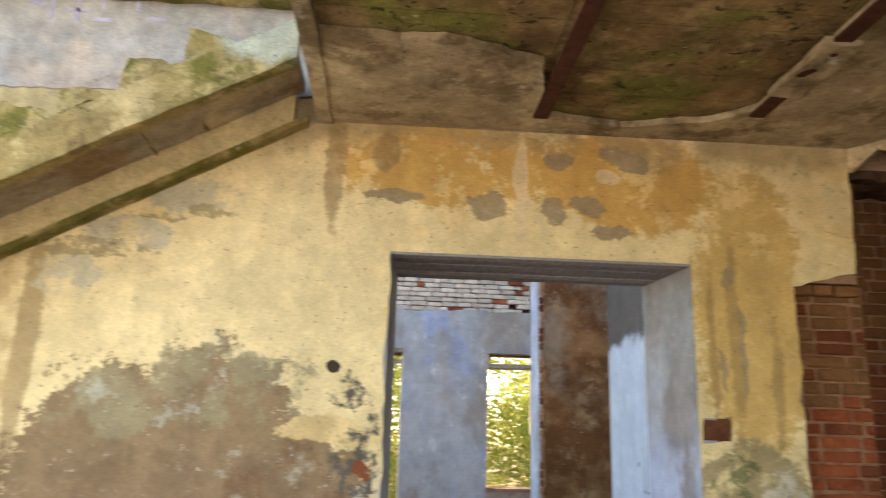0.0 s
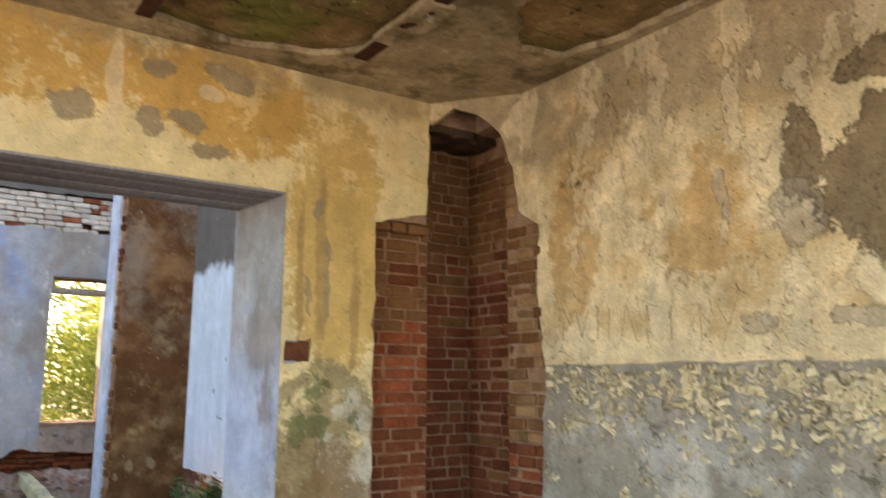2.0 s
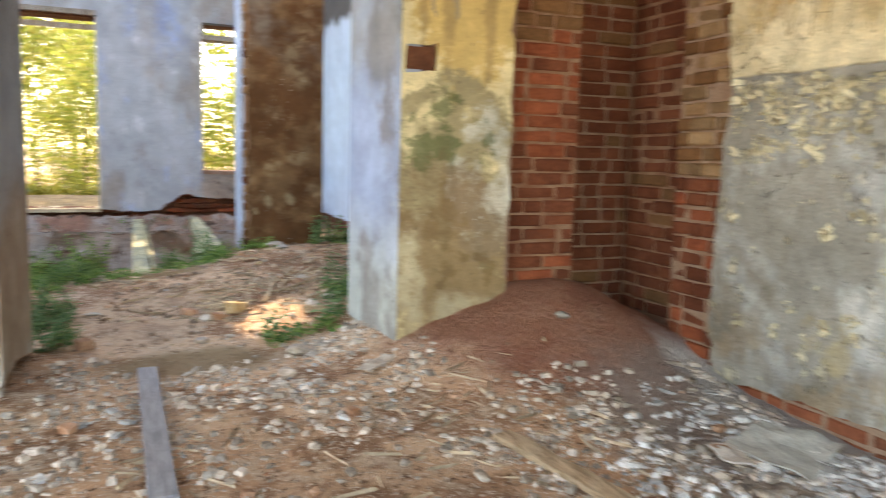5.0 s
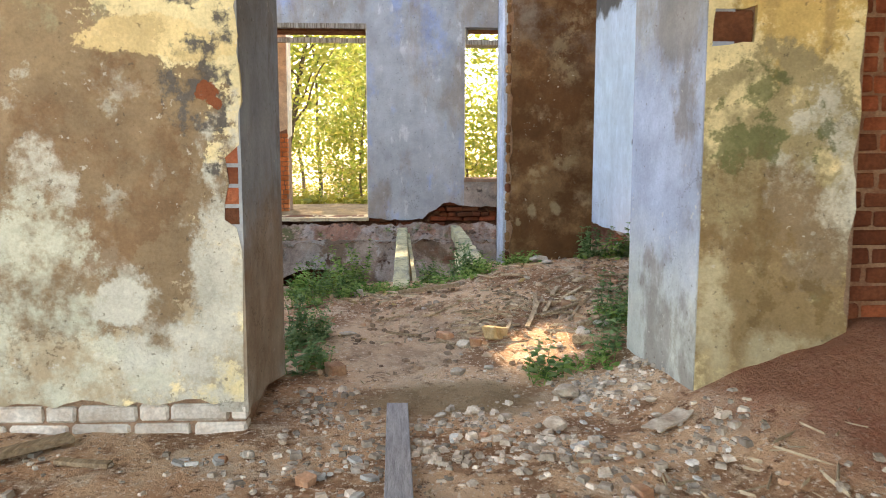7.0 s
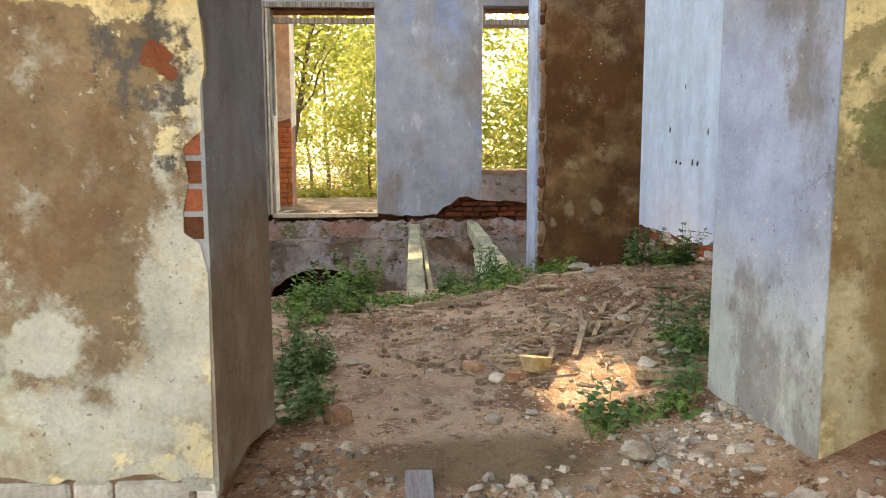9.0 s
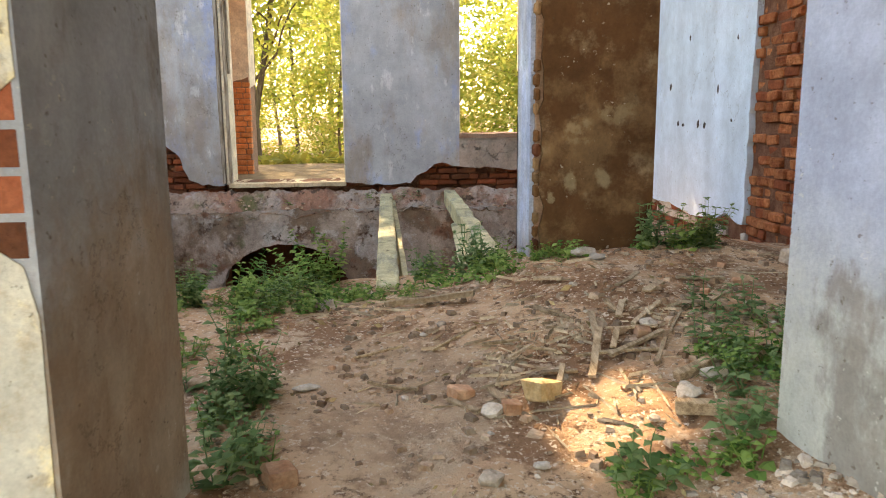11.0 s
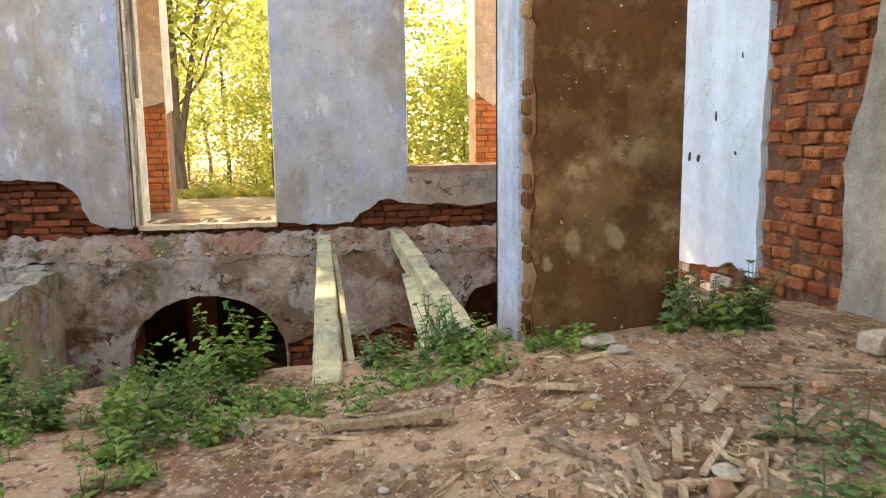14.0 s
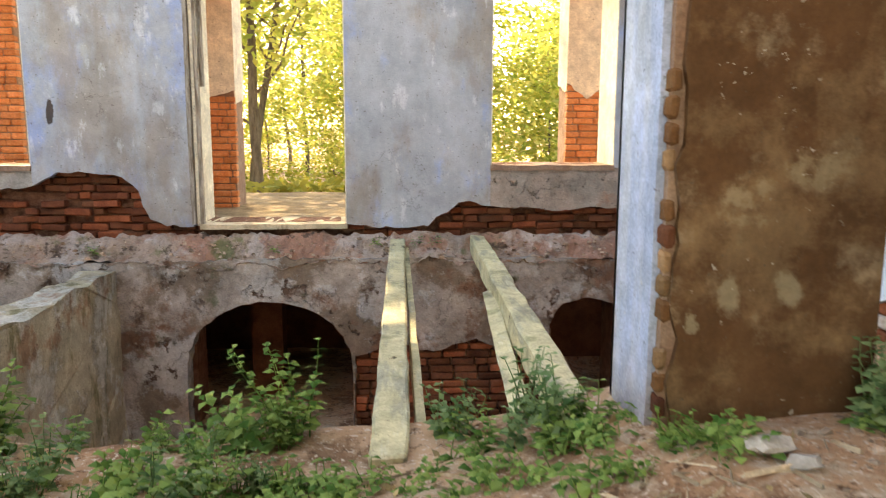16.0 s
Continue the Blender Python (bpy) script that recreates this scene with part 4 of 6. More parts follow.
bm = block(((-0.63, -3.5, CZ - 0.02), (-0.52, DY0 - 0.01, CZ + 0.42)))
bmesh.ops.subdivide_edges(bm, edges=[e for e in bm.edges if e.calc_length() > 3], cuts=40)
for v in bm.verts:
    v.co += 0.018 * noise.noise_vector(v.co * 5)
part("slab_edge", bm, CEIL, ceiling, "broken slab edge")

# ---- stair flight along the doorway wall ----
stair = empty("staircase", "mossy broken concrete stair flight against the ochre wall", "staircase")
bm = bmesh.new()
SL = 0.54


def under(x):
    return 4.21 + SL * (x + 0.71)


def sloping(x0, x1, y0, y1, low, high, cuts, amp, seed=0.0):
    """A bar that follows the flight, with uneven faces."""
    n, ring = cuts, []
    bm = bmesh.new()
    for i in range(n + 1):
        x = x0 + (x1 - x0) * i / n
        pts = [(x, y0, under(x) + low), (x, y1, under(x) + low), (x, y1, under(x) + high), (x, (y0 + y1) / 2, under(x) + high + amp), (x, y0, under(x) + high)]
        ring.append([bm.verts.new(Vector(p) + amp * noise.noise_vector(Vector(p) * 6 + Vector((seed, 0, 0)))) for p in pts])
    for a, b in zip(ring, ring[1:]):
        for i in range(5):
            bm.faces.new((a[i], a[(i + 1) % 5], b[(i + 1) % 5], b[i]))
    bm.faces.new(ring[0]), bm.faces.new(ring[-1][::-1])
    bmesh.ops.recalc_face_normals(bm, faces=bm.faces)
    return bm


# the string's light and the soffit's shadow are put into these two base colours
STAIRCREAM = paint("lit_cream_string", (0.72, 0.60, 0.34), [
    {"col": (0.50, 0.40, 0.23), "noise": (1.4, 0.50, 0.62), "amount": 0.7},
    {"col": (0.30, 0.22, 0.12), "noise": (3.6, 0.60, 0.68), "amount": 0.7}], vary=0.25)
STAIRGREY = paint("shadow_grey_soffit", (0.40, 0.34, 0.25), [
    {"col": (0.58, 0.47, 0.29), "noise": (0.9, 0.50, 0.60)},
    {"col": (0.26, 0.16, 0.08), "noise": (1.2, 0.54, 0.66), "amount": 0.8}], vary=0.3)
MOSSY = paint("mossy_concrete", (0.36, 0.28, 0.12), [
    {"col": (0.60, 0.48, 0.24), "noise": (1.9, 0.50, 0.60)},
    {"col": (0.17, 0.155, 0.04), "noise": (1.5, 0.46, 0.58)},
    {"col": (0.22, 0.15, 0.07), "noise": (2.7, 0.56, 0.64), "amount": 0.8},
    {"col": (0.50, 0.56, 0.48), "blobs": [((-0.85, 4.5, 4.40), (0.35, 1, 0.22))], "amp": 0.35, "soft": 0.2, "amount": 0.8}], strength=1.0)
part("flight_slab", sloping(-4.1, -0.74, 4.60, 5.44, 0.22, 0.30, 30, 0.006), STAIRGREY, stair, "underside in shadow grey with cream and brown stains")
part("wall_string", sloping(-4.1, -0.80, 5.42, DY0 - 0.004, 0.0, 0.34, 30, 0.006, 2.0), STAIRCREAM, stair, "cream string along the wall, brightened for the light on it")
part("edge_strip", sloping(-4.1, -0.70, 5.40, DY0 - 0.003, -0.055, -0.004, 40, 0.008, 4.0), MOSSY, stair, "brown crumbling ledge under the string")
part("stringer", sloping(-4.1, -0.68, 4.50, 4.63, -0.02, 0.27, 50, 0.016, 6.0), MOSSY, stair, "mossy yellowed stringer")
for k in range(9):
    x1 = -1.05 - 0.36 * k
    z1 = under(x1) + 0.40 - 0.04 * (k % 3)
    bm = block(((x1 - 0.36, 4.58, under(x1) + 0.03), (x1, DY0 - 0.02, z1)))
    bmesh.ops.subdivide_edges(bm, edges=list(bm.edges), cuts=7, use_grid_fill=True)
    for v in bm.verts:
        worn = smooth(under(x1) + 0.15, z1, v.co.z)
        v.co.z = max(v.co.z, under(v.co.x) + 0.33)
        v.co += 0.035 * noise.noise_vector(v.co * 4) + 0.022 * noise.noise_vector(v.co * 11)
        v.co.z -= worn * (0.10 * smooth(x1 - 0.12, x1, v.co.x) + 0.10 * abs(noise.noise(v.co * 3.0)))
    part("step", bm, MOSSY, stair)
# mossy edge along the wall; the slab over it is unseen, added to shade
bm = block(((-4.2, 5.28, 5.14), (-0.62, DY0 - 0.02, 5.36)), ((-4.2, 3.9, 5.36), (-0.62, DY0 - 0.02, 5.5)))
bmesh.ops.subdivide_edges(bm, edges=[e for e in bm.edges if e.calc_length() > 1], cuts=40)
for v in bm.verts:
    v.co += 0.016 * noise.noise_vector(v.co * 5)
tagged(link_mesh("ceiling", bm, MOSSY), "mossy upper landing slab edge, with an unseen slab added for shade over the stair well", "ceiling", kind="structure")

# upper storey seen through the stair well
sheet("upper_plaster", [(-4.2, 4.35, 1), (-0.6, 4.42), (-0.6, 8.0), (-4.2, 8.0)], facing_y(DY0 - 0.012), 0.03, UPPER, wall_door)

# ---- second room: right wall ----
wall_white = link_mesh("wall_6", block(((4.06, 6.38, -2.4), (4.7, 15.4, 8.0))), REDCORE)
tagged(wall_white, "side wall with white limewash, grey render and raw brick", "wall", kind="structure")
sheet("limewash", [(10.52, 0.30, 1), (10.9, 0.36, 1), (11.2, 0.27, 1), (11.7, 0.24, 1), (12.3, 0.31, 1), (13.2, 0.28, 1), (14.95, 0.3), (14.95, 8.0), (10.46, 8.0), (10.47, 2.0, 1)],
      facing_x(4.0), 0.06, WHITE, wall_white, label="white limewashed plaster", amp=0.018)
sheet("render", [(6.38, 0.0), (6.38, 8.0), (9.25, 8.0), (9.3, 2.6, 1), (9.42, 1.7, 1), (9.58, 1.2, 1), (9.52, 0.5, 1), (9.6, 0.1)], facing_x(4.0), 0.06, GREY, wall_white, label="grey cracked render")

# ---- second room: pier ----
PX0, PX1, PY0, PY1 = 1.70, 2.52, 8.79, 9.32
pier = link_mesh("pier", block(((PX0 + 0.03, PY0 + 0.03, -2.2), (PX1 - 0.02, PY1 - 0.03, 6.2))), MORTAR)
tagged(pier, "tall brick pier with brown stained plaster and pale blue side", "pier", kind="structure")
sheet("plaster", [(PX0 + 0.065, 0.0), (PX1, 0.0), (PX1, 6.2), (PX0 + 0.065, 6.2, 1)], facing_y(PY0), 0.03, BROWN, pier, label="dark brown stained plaster", amp=0.02)
sheet("plaster", [(PY0 + 0.07, -2.2), (PY1, -2.2), (PY1, 6.2), (PY0 + 0.07, 6.2, 1)], facing_x(PX0), 0.03, BLUESIDE, pier, label="pale blue plaster", amp=0.008)
sheet("plaster", [(PY0 + 0.006, -0.2), (PY1, -0.2), (PY1, 6.2), (PY0 + 0.006, 6.2)], facing_x(PX1 + 0.003, -1), 0.04, BROWN, pier)
sheet("plaster", [(PX0, -2.2), (PX1, -2.2), (PX1, 6.2), (PX0, 6.2)], facing_y(PY1, -1), 0.03, BLUE, pier)

# ---- far wall with its windows ----
FY, FY1 = 14.95, 15.65
WIN = [(-4.9, -3.24, 1.02, 3.55), (-1.44, 0.22, 0.36, 3.52), (1.87, 3.30, 1.03, 3.56)]
GAP = (-0.56, 0.13, 6.31, 7.16)          # unseen opening added high in the wall, for the sun's patch on the floor


def pierced(name, material, y0, y1, x0, x1, z0, z1, holes):
    """A wall of blocks round rectangular openings."""
    xs = sorted({x0, x1, *[h[0] for h in holes], *[h[1] for h in holes]})
    zs = sorted({z0, z1, *[h[2] for h in holes], *[h[3] for h in holes]})
    boxes = []
    for i in range(len(xs) - 1):
        start = None
        for j in range(len(zs)):
            solid = j < len(zs) - 1 and not any(h[0] <= xs[i] < h[1] and h[2] <= zs[j] < h[3] for h in holes)
            if solid and start is None:
                start = zs[j]
            if not solid and start is not None:
                boxes.append(((xs[i], y0, start), (xs[i + 1], y1, zs[j])))
                start = None
    return link_mesh(name, block(*boxes), material)


# its unseen top runs to 10.2 m, to keep sun off the first room
wall_far = pierced("wall_7", REDCORE, FY + 0.24, FY1, -6.0, 4.1, -2.4, 10.2, WIN + [GAP, (-1.60, 0.27, -2.4, -0.42), (2.58, 3.42, -2.4, -0.52)])
tagged(wall_far, "far wall with pale blue plaster, tall windows and bare brick footing", "wall", kind="structure")
sheet("plaster", [(-3.24, 0.80, 1), (-2.97, 0.95, 1), (-2.35, 0.92, 1), (-2.1, 0.75, 1), (-1.98, 0.42, 1), (-1.8, 0.34, 1), (-1.50, 0.33), (-1.50, 3.58), (-1.50, 4.35, 1), (-3.24, 4.35)],
      facing_y(FY), 0.242, BLUE, wall_far, label="pale blue streaked plaster")
sheet("plaster", [(-6.0, 0.55, 1), (-3.24, 0.80), (-3.24, 1.02), (-6.0, 1.02)], facing_y(FY + 0.01), 0.232, GREY, wall_far)
sheet("plaster", [(0.22, 0.36, 1), (0.6, 0.31, 1), (1.15, 0.33, 1), (1.5, 0.60, 1), (1.62, 0.62, 1), (1.87, 0.56), (1.87, 4.4, 1), (0.22, 4.35)], facing_y(FY), 0.242, BLUE, wall_far, label="pale blue streaked plaster")
sheet("plaster", [(1.87, 0.56, 1), (2.6, 0.50, 1), (3.3, 0.53, 1), (4.0, 0.5), (4.0, 1.0), (1.87, 1.0)], facing_y(FY + 0.004), 0.238, ROUGHCAST, wall_far, label="pinkish rough render below the sill")
sheet("plaster", [(3.30, 1.0), (4.0, 1.0), (4.0, 4.4, 1), (3.30, 4.4)], facing_y(FY), 0.242, BLUE, wall_far)
for x0, x1, z in ((-6.0, -3.24, 3.55), (-1.50, 0.22, 3.60), (1.87, 3.30, 3.56)):
    sheet("plaster", [(x0, z), (x1, z), (x1, 4.38, 1), (x0, 4.38)], facing_y(FY), 0.242, BLUE, wall_far)
sheet("plaster", [(-6.0, 5.05, 1), (4.0, 5.05), (4.0, 8.0), (0.13, 8.0), (0.13, 6.31), (-0.56, 6.31), (-0.56, 8.0), (-6.0, 8.0)], facing_y(FY), 0.242, WHITE, wall_far)
# reveals
for x0, x1, z0, z1 in WIN:
    for x, s in ((x0, -1), (x1, 1)):
        sheet("reveal", [(FY + 0.004, z0 + 0.002), (FY1, z0 + 0.002), (FY1, z1), (FY + 0.004, z1)], facing_x(x - s * 0.012, s), 0.03, PALECREAM, wall_far)
    bm = block(((x0, FY - 0.02 if z0 > 0.9 else FY, z0 - 0.06), (x1, FY1 + 0.02, z0)))
    bmesh.ops.subdivide_edges(bm, edges=[e for e in bm.edges if e.calc_length() > 1], cuts=24)
    for v in bm.verts:
        v.co += 0.012 * noise.noise_vector(v.co * 7)
    part("sill", bm, MORTAR if z0 > 0.9 else CREAM, wall_far, "worn reddish sill")

# ledge and cellar wall below
wall_cellar = link_mesh("wall_8", bmesh.new(), CELLAR)
tagged(wall_cellar, "damp cellar wall with arched openings", "wall", kind="structure")
ARCH1 = [(-1.61, -2.3)] + [(-0.66 + 0.93 * math.cos(math.pi - k * math.pi / 14), -1.22 + 0.72 * math.sin(k * math.pi / 14), 1) for k in range(15)] + [(0.28, -1.3)]
ARCH2 = [(2.55, -2.3), (2.55, -0.8, 1), (2.7, -0.55, 1), (3.0, -0.48, 1), (3.3, -0.55, 1), (3.45, -0.8), (3.45, -2.3)]
sheet("render", [(-6.0, -2.4), (-1.61, -2.4)] + ARCH1 + [(0.28, -2.0, 1), (0.30, -1.15, 1), (0.75, -1.0, 1), (1.2, -1.1, 1), (1.7, -0.95, 1), (2.3, -1.2, 1), (2.55, -1.3)] + ARCH2[1:] + [(3.45, -2.4), (4.06, -2.4), (4.06, -0.05), (2.5, -0.02, 1), (0.3, 0.0, 1), (-2.3, -0.03, 1), (-6.0, -0.05)],
      facing_y(14.72), 0.24, CELLAR, wall_cellar, label="flaking damp render with two arches")
# pier in the arch first; the other boxes are unseen, added to block light
part("cellar_pier", block(((-1.12, 16.1, -2.3), (-0.72, 16.5, 0.0)), ((-6.0, 18.3, -2.3), (5.4, 18.5, 0.0)), ((-6.1, 15.65, -2.3), (-5.9, 18.4, 0.0)), ((5.2, 15.65, -2.3), (5.4, 18.4, 0.0)), ((0.4, 15.65, -2.3), (0.6, 18.4, 0.0))), DARKBRICK, wall_cellar)
part("footing", block(((0.3, 14.87, -2.4), (2.6, 15.01, -0.9))), MORTAR, wall_cellar)
bm = bmesh.new()
rows = []
for j in range(9):
    rows.append([])
    for i in range(260):
        x = -6.0 + i * 10.06 / 259
        y = 14.70 + j * 0.3 / 8
        base = -0.06 + 0.30 * smooth(0, 8, j + 2.0 * noise.noise((x * 1.3, 0, 4)))
        rows[-1].append(bm.verts.new((x, y - 0.02 * noise.noise((x * 5, j, 1)), base + 0.085 * noise.noise((x * 3, y * 9, 2.0)) + 0.05 * noise.noise((x * 11, y * 20, 9.0)) + 0.025 * noise.noise((x * 27, y * 45, 4.0)))))
for r0, r1 in zip(rows, rows[1:]):
    for i in range(259):
        bm.faces.new((r0[i], r0[i + 1], r1[i + 1], r1[i]))
part("ledge", bm, LEDGE, wall_cellar, "crumbling mossy ledge")

# low cellar partition with a flat top
bm = block(((-2.69, 10.2, -2.3), (-2.31, 14.70, -0.12)))
bmesh.ops.subdivide_edges(bm, edges=[e for e in bm.edges if e.calc_length() > 1], cuts=44)
bmesh.ops.subdivide_edges(bm, edges=[e for e in bm.edges if 0.2 < e.calc_length() < 0.6], cuts=3, use_grid_fill=True)
for v in bm.verts:
    v.co += 0.05 * noise.noise_vector(v.co * 2.6) + 0.025 * noise.noise_vector(v.co * 9)
PARTITION = paint("stained_cellar_partition", (0.48, 0.41, 0.28), [
    {"col": (0.60, 0.56, 0.46), "noise": (1.8, 0.50, 0.58), "depth": 0.5},
    {"col": (0.34, 0.18, 0.10), "noise": (1.4, 0.54, 0.64), "amount": 0.8},
    {"col": (0.16, 0.15, 0.06), "noise": (2.3, 0.54, 0.64), "stretch": (1.6, 1.6, 0.5), "amount": 0.75}], vary=0.3, strength=0.9)
partition = tagged(link_mesh("wall_9", bm, PARTITION), "low cream rendered cellar partition with a flat top", "wall", kind="structure")

# unseen left side of the second room
wall_b = tagged(link_mesh("wall_10", block(((-6.3, 6.36, -2.4), (-6.0, 15.4, 2.2)))
                , BLUE), "plain plastered side wall", "wall", kind="structure")

# ---- loose timbers bridging the pit ----
def timber(name, p, q, w, h, material, label, roll=0.0, wobble=0.01, seed=0, cat="timber", cuts=10):
    p, q = Vector(p), Vector(q)
    bm = bmesh.new()
    ln = (q - p).length
    bmesh.ops.create_cube(bm, size=1.0, matrix=Matrix.Diagonal((w, ln, h, 1)))
    bmesh.ops.bevel(bm, geom=list(bm.edges), offset=min(w, h) * 0.08, segments=1, affect="EDGES")
    long_edges = [e for e in bm.edges if e.calc_length() > ln * 0.8]
    bmesh.ops.subdivide_edges(bm, edges=long_edges, cuts=cuts)
    for v in bm.verts:
        v.co += wobble * noise.noise_vector(v.co * 4 + Vector((seed, 0, 0)))
    ob = link_mesh(name, bm, material)
    y = (q - p).normalized()
    x = y.cross(Vector((0, 0, 1))).normalized()
    z = x.cross(y)
    ob.matrix_basis = Matrix.Translation((p + q) / 2) @ Matrix((x, y, z)).transposed().to_4x4() @ pose(0, 0, 0, 0, roll, 0)
    return tagged(ob, label, cat)


timber("timber_beam", (0.748, 9.20, 0.035), (0.80, 15.0, 0.10), 0.17, 0.18, BEAMWOOD, "long pale squared timber beam laid across the cellar pit", seed=1, wobble=0.02, cuts=24)
timber("timber_beam", (1.60, 9.15, 0.12), (1.72, 15.0, 0.12), 0.17, 0.20, BEAMWOOD, "long pale squared timber beam beside the pier", seed=2, wobble=0.024, cuts=24)
timber("plank", (0.90, 9.3, -0.06), (0.90, 14.9, 0.02), 0.05, 0.16, BEAMWOOD, "narrow pale plank standing on edge beside a beam", seed=3)
timber("plank", (1.37, 9.2, 0.02), (1.58, 12.6, 0.06), 0.11, 0.04, BEAMWOOD, "pale sawn plank lying against the beam", seed=4, roll=-20)

# ---- trees ----
def tube(vs, fs, pts, r0, r1, sides=6):
    """A tapered limb along points."""
    base = len(vs)
    n = len(pts)
    for i, p in enumerate(pts):
        d = (pts[min(i + 1, n - 1)] - pts[max(i - 1, 0)]).normalized()
        a = d.cross(Vector((0.3, 0.9, 0.2))).normalized()
        b = d.cross(a)
        r = r0 + (r1 - r0) * i / (n - 1)
        for k in range(sides):
            w = 2 * math.pi * k / sides
            vs.append(p + (a * math.cos(w) + b * math.sin(w)) * r)
    for i in range(n - 1):
        for k in range(sides):
            j = (k + 1) % sides
            fs.append((base + i * sides + k, base + i * sides + j, base + (i + 1) * sides + j, base + (i + 1) * sides + k))


def wander(rnd, start, way, length, n, bend):
    pts, d = [start.copy()], way.normalized()
    for _ in range(n):
        d = (d + Vector((rnd.uniform(-bend, bend), rnd.uniform(-bend, bend), rnd.uniform(-bend * 0.5, bend * 0.7)))).normalized()
        pts.append(pts[-1] + d * length / n)
    return pts


def leaf_quads(vs, fs, centre, rnd, count, spread, size):
    for _ in range(count):
        c = centre + Vector((rnd.gauss(0, spread), rnd.gauss(0, spread), rnd.gauss(0, spread * 0.75)))
        a = Vector((rnd.uniform(-1, 1), rnd.uniform(-1, 1), rnd.uniform(-0.6, 0.6))).normalized()
        b = a.cross(Vector((rnd.uniform(-1, 1), rnd.uniform(-1, 1), rnd.uniform(-1, 1)))).normalized()
        s = size * rnd.uniform(0.6, 1.3)
        k = len(vs)
        vs.extend([c - a * s, c + b * s * 0.45, c + a * s, c - b * s * 0.45])
        fs.append((k, k + 1, k + 2, k + 3))


def mesh_of(name, vs, fs, material):
    me = bpy.data.meshes.new(name)
    me.from_pydata([tuple(v) for v in vs], [], fs)
    me.materials.append(material)
    return me


def tree(seed, height, radius, leaves, low, spread=0.55, size=0.13, lean=0.05, name="tree", label="", limbs=11):
    rnd = random.Random(seed)
    vs, fs, lv, lf = [], [], [], []
    trunk = wander(rnd, Vector((0, 0, -0.4)), Vector((lean, 0, 1)), height, 9, 0.10)
    tube(vs, fs, trunk, radius, radius * 0.25, 8)
    tips = []
    for i in range(limbs):
        k = low + (1 - low) * (i + rnd.random()) / limbs
        p = trunk[0].lerp(trunk[-1], 0)
        f = k * (len(trunk) - 1)
        a = int(min(f, len(trunk) - 2))
        p = trunk[a].lerp(trunk[a + 1], f - a)
        w = rnd.uniform(0, 2 * math.pi)
        limb = wander(rnd, p, Vector((math.cos(w), math.sin(w), rnd.uniform(0.0, 0.7))), height * rnd.uniform(0.2, 0.36), 6, 0.35)
        tube(vs, fs, limb, radius * 0.32 * (1.2 - k * 0.7), radius * 0.05, 5)
        for q in limb[2:]:
            twig = wander(rnd, q, Vector((rnd.uniform(-1, 1), rnd.uniform(-1, 1), rnd.uniform(-0.4, 0.8))), height * 0.09, 3, 0.5)
            tube(vs, fs, twig, radius * 0.06, radius * 0.02, 4)
            tips += [twig[-1], twig[1]]
        tips.append(limb[-1])
    for p in tips:
        leaf_quads(lv, lf, p, rnd, max(1, int(leaves / len(tips) * rnd.uniform(0.3, 1.7))), spread, size)
    ob = new(name)
    tagged(ob, label, "tree")
    for nm, me, in (("trunk", mesh_of("trunk", vs, fs, BARK)), ("crown", mesh_of("crown", lv, lf, AUTUMN))):
        c = new(nm, me)
        c.parent = ob
    return ob


TALL = "tall autumn tree with dark trunk and sparse yellow leaves"
BUSH = "young tree with dense yellow green autumn leaves"
kinds = [tree(11, 13, 0.15, 3000, 0.22, 0.6, 0.13, 0.06, label=TALL, limbs=13), tree(12, 12, 0.11, 4000, 0.18, 0.65, 0.13, -0.08, label=TALL, limbs=14), tree(13, 6.0, 0.05, 4300, 0.05, 0.42, 0.10, 0.03, label=BUSH, limbs=16), tree(14, 4.2, 0.035, 4300, 0.02, 0.42, 0.09, 0.0, label=BUSH, limbs=16)]
SPOTS = [(0, -2.75, 26.5, 1.0), (1, -3.2, 27.5, 1.1), (2, -0.6, 30.0, 1.1), (3, 4.6, 25.0, 1.05), (2, 3.3, 30.0, 1.2), (2, 6.2, 31.0, 1.2), (3, -5.4, 27.0, 1.2), (3, 1.6, 27.5, 0.9)]
rnd = random.Random(5)
for k in range(23):
    y = rnd.uniform(33, 62)
    SPOTS.append((rnd.choice((0, 1, 2, 2, 3)), rnd.uniform(-0.42, 0.42) * y, y, rnd.uniform(0.9, 1.35)))
for k in range(10):
    y = rnd.uniform(26, 33)
    SPOTS.append((rnd.choice((2, 3)), rnd.choice((-1, 1)) * rnd.uniform(5.5, 12), y, rnd.uniform(0.9, 1.3)))
used = set()
for kind, x, y, s in SPOTS:
    m = Matrix.Translation((x, y, ground(x, y, False) - 0.05)) @ pose(0, 0, 0, 0, 0, rnd.uniform(0, 360)) @ Matrix.Diagonal((s, s, s, 1))
    if kind not in used:
        kinds[kind].matrix_basis = m
        used.add(kind)
        tagged(kinds[kind], group="wood behind the ruin")
    else:
        c = copy_thing(kinds[kind], Matrix.Translation((x, y, ground(x, y, False) - 0.05)) @ pose(0, 0, 0, 0, 0, rnd.uniform(0, 360)))
        c.scale = (s, s, s)
vs, fs = [], []
for k in range(16000):
    y = 19.6 + 40 * rnd.random() ** 1.6
    x = rnd.uniform(-0.45, 0.45) * y
    leaf_quads(vs, fs, Vector((x, y, ground(x, y, False) + rnd.uniform(0.02, 0.28))), rnd, 1, 0.03, 0.13)
tagged(new("undergrowth", mesh_of("undergrowth", vs, fs, GRASS)), "yellow green low undergrowth on the woodland floor", "undergrowth", kind="stuff")

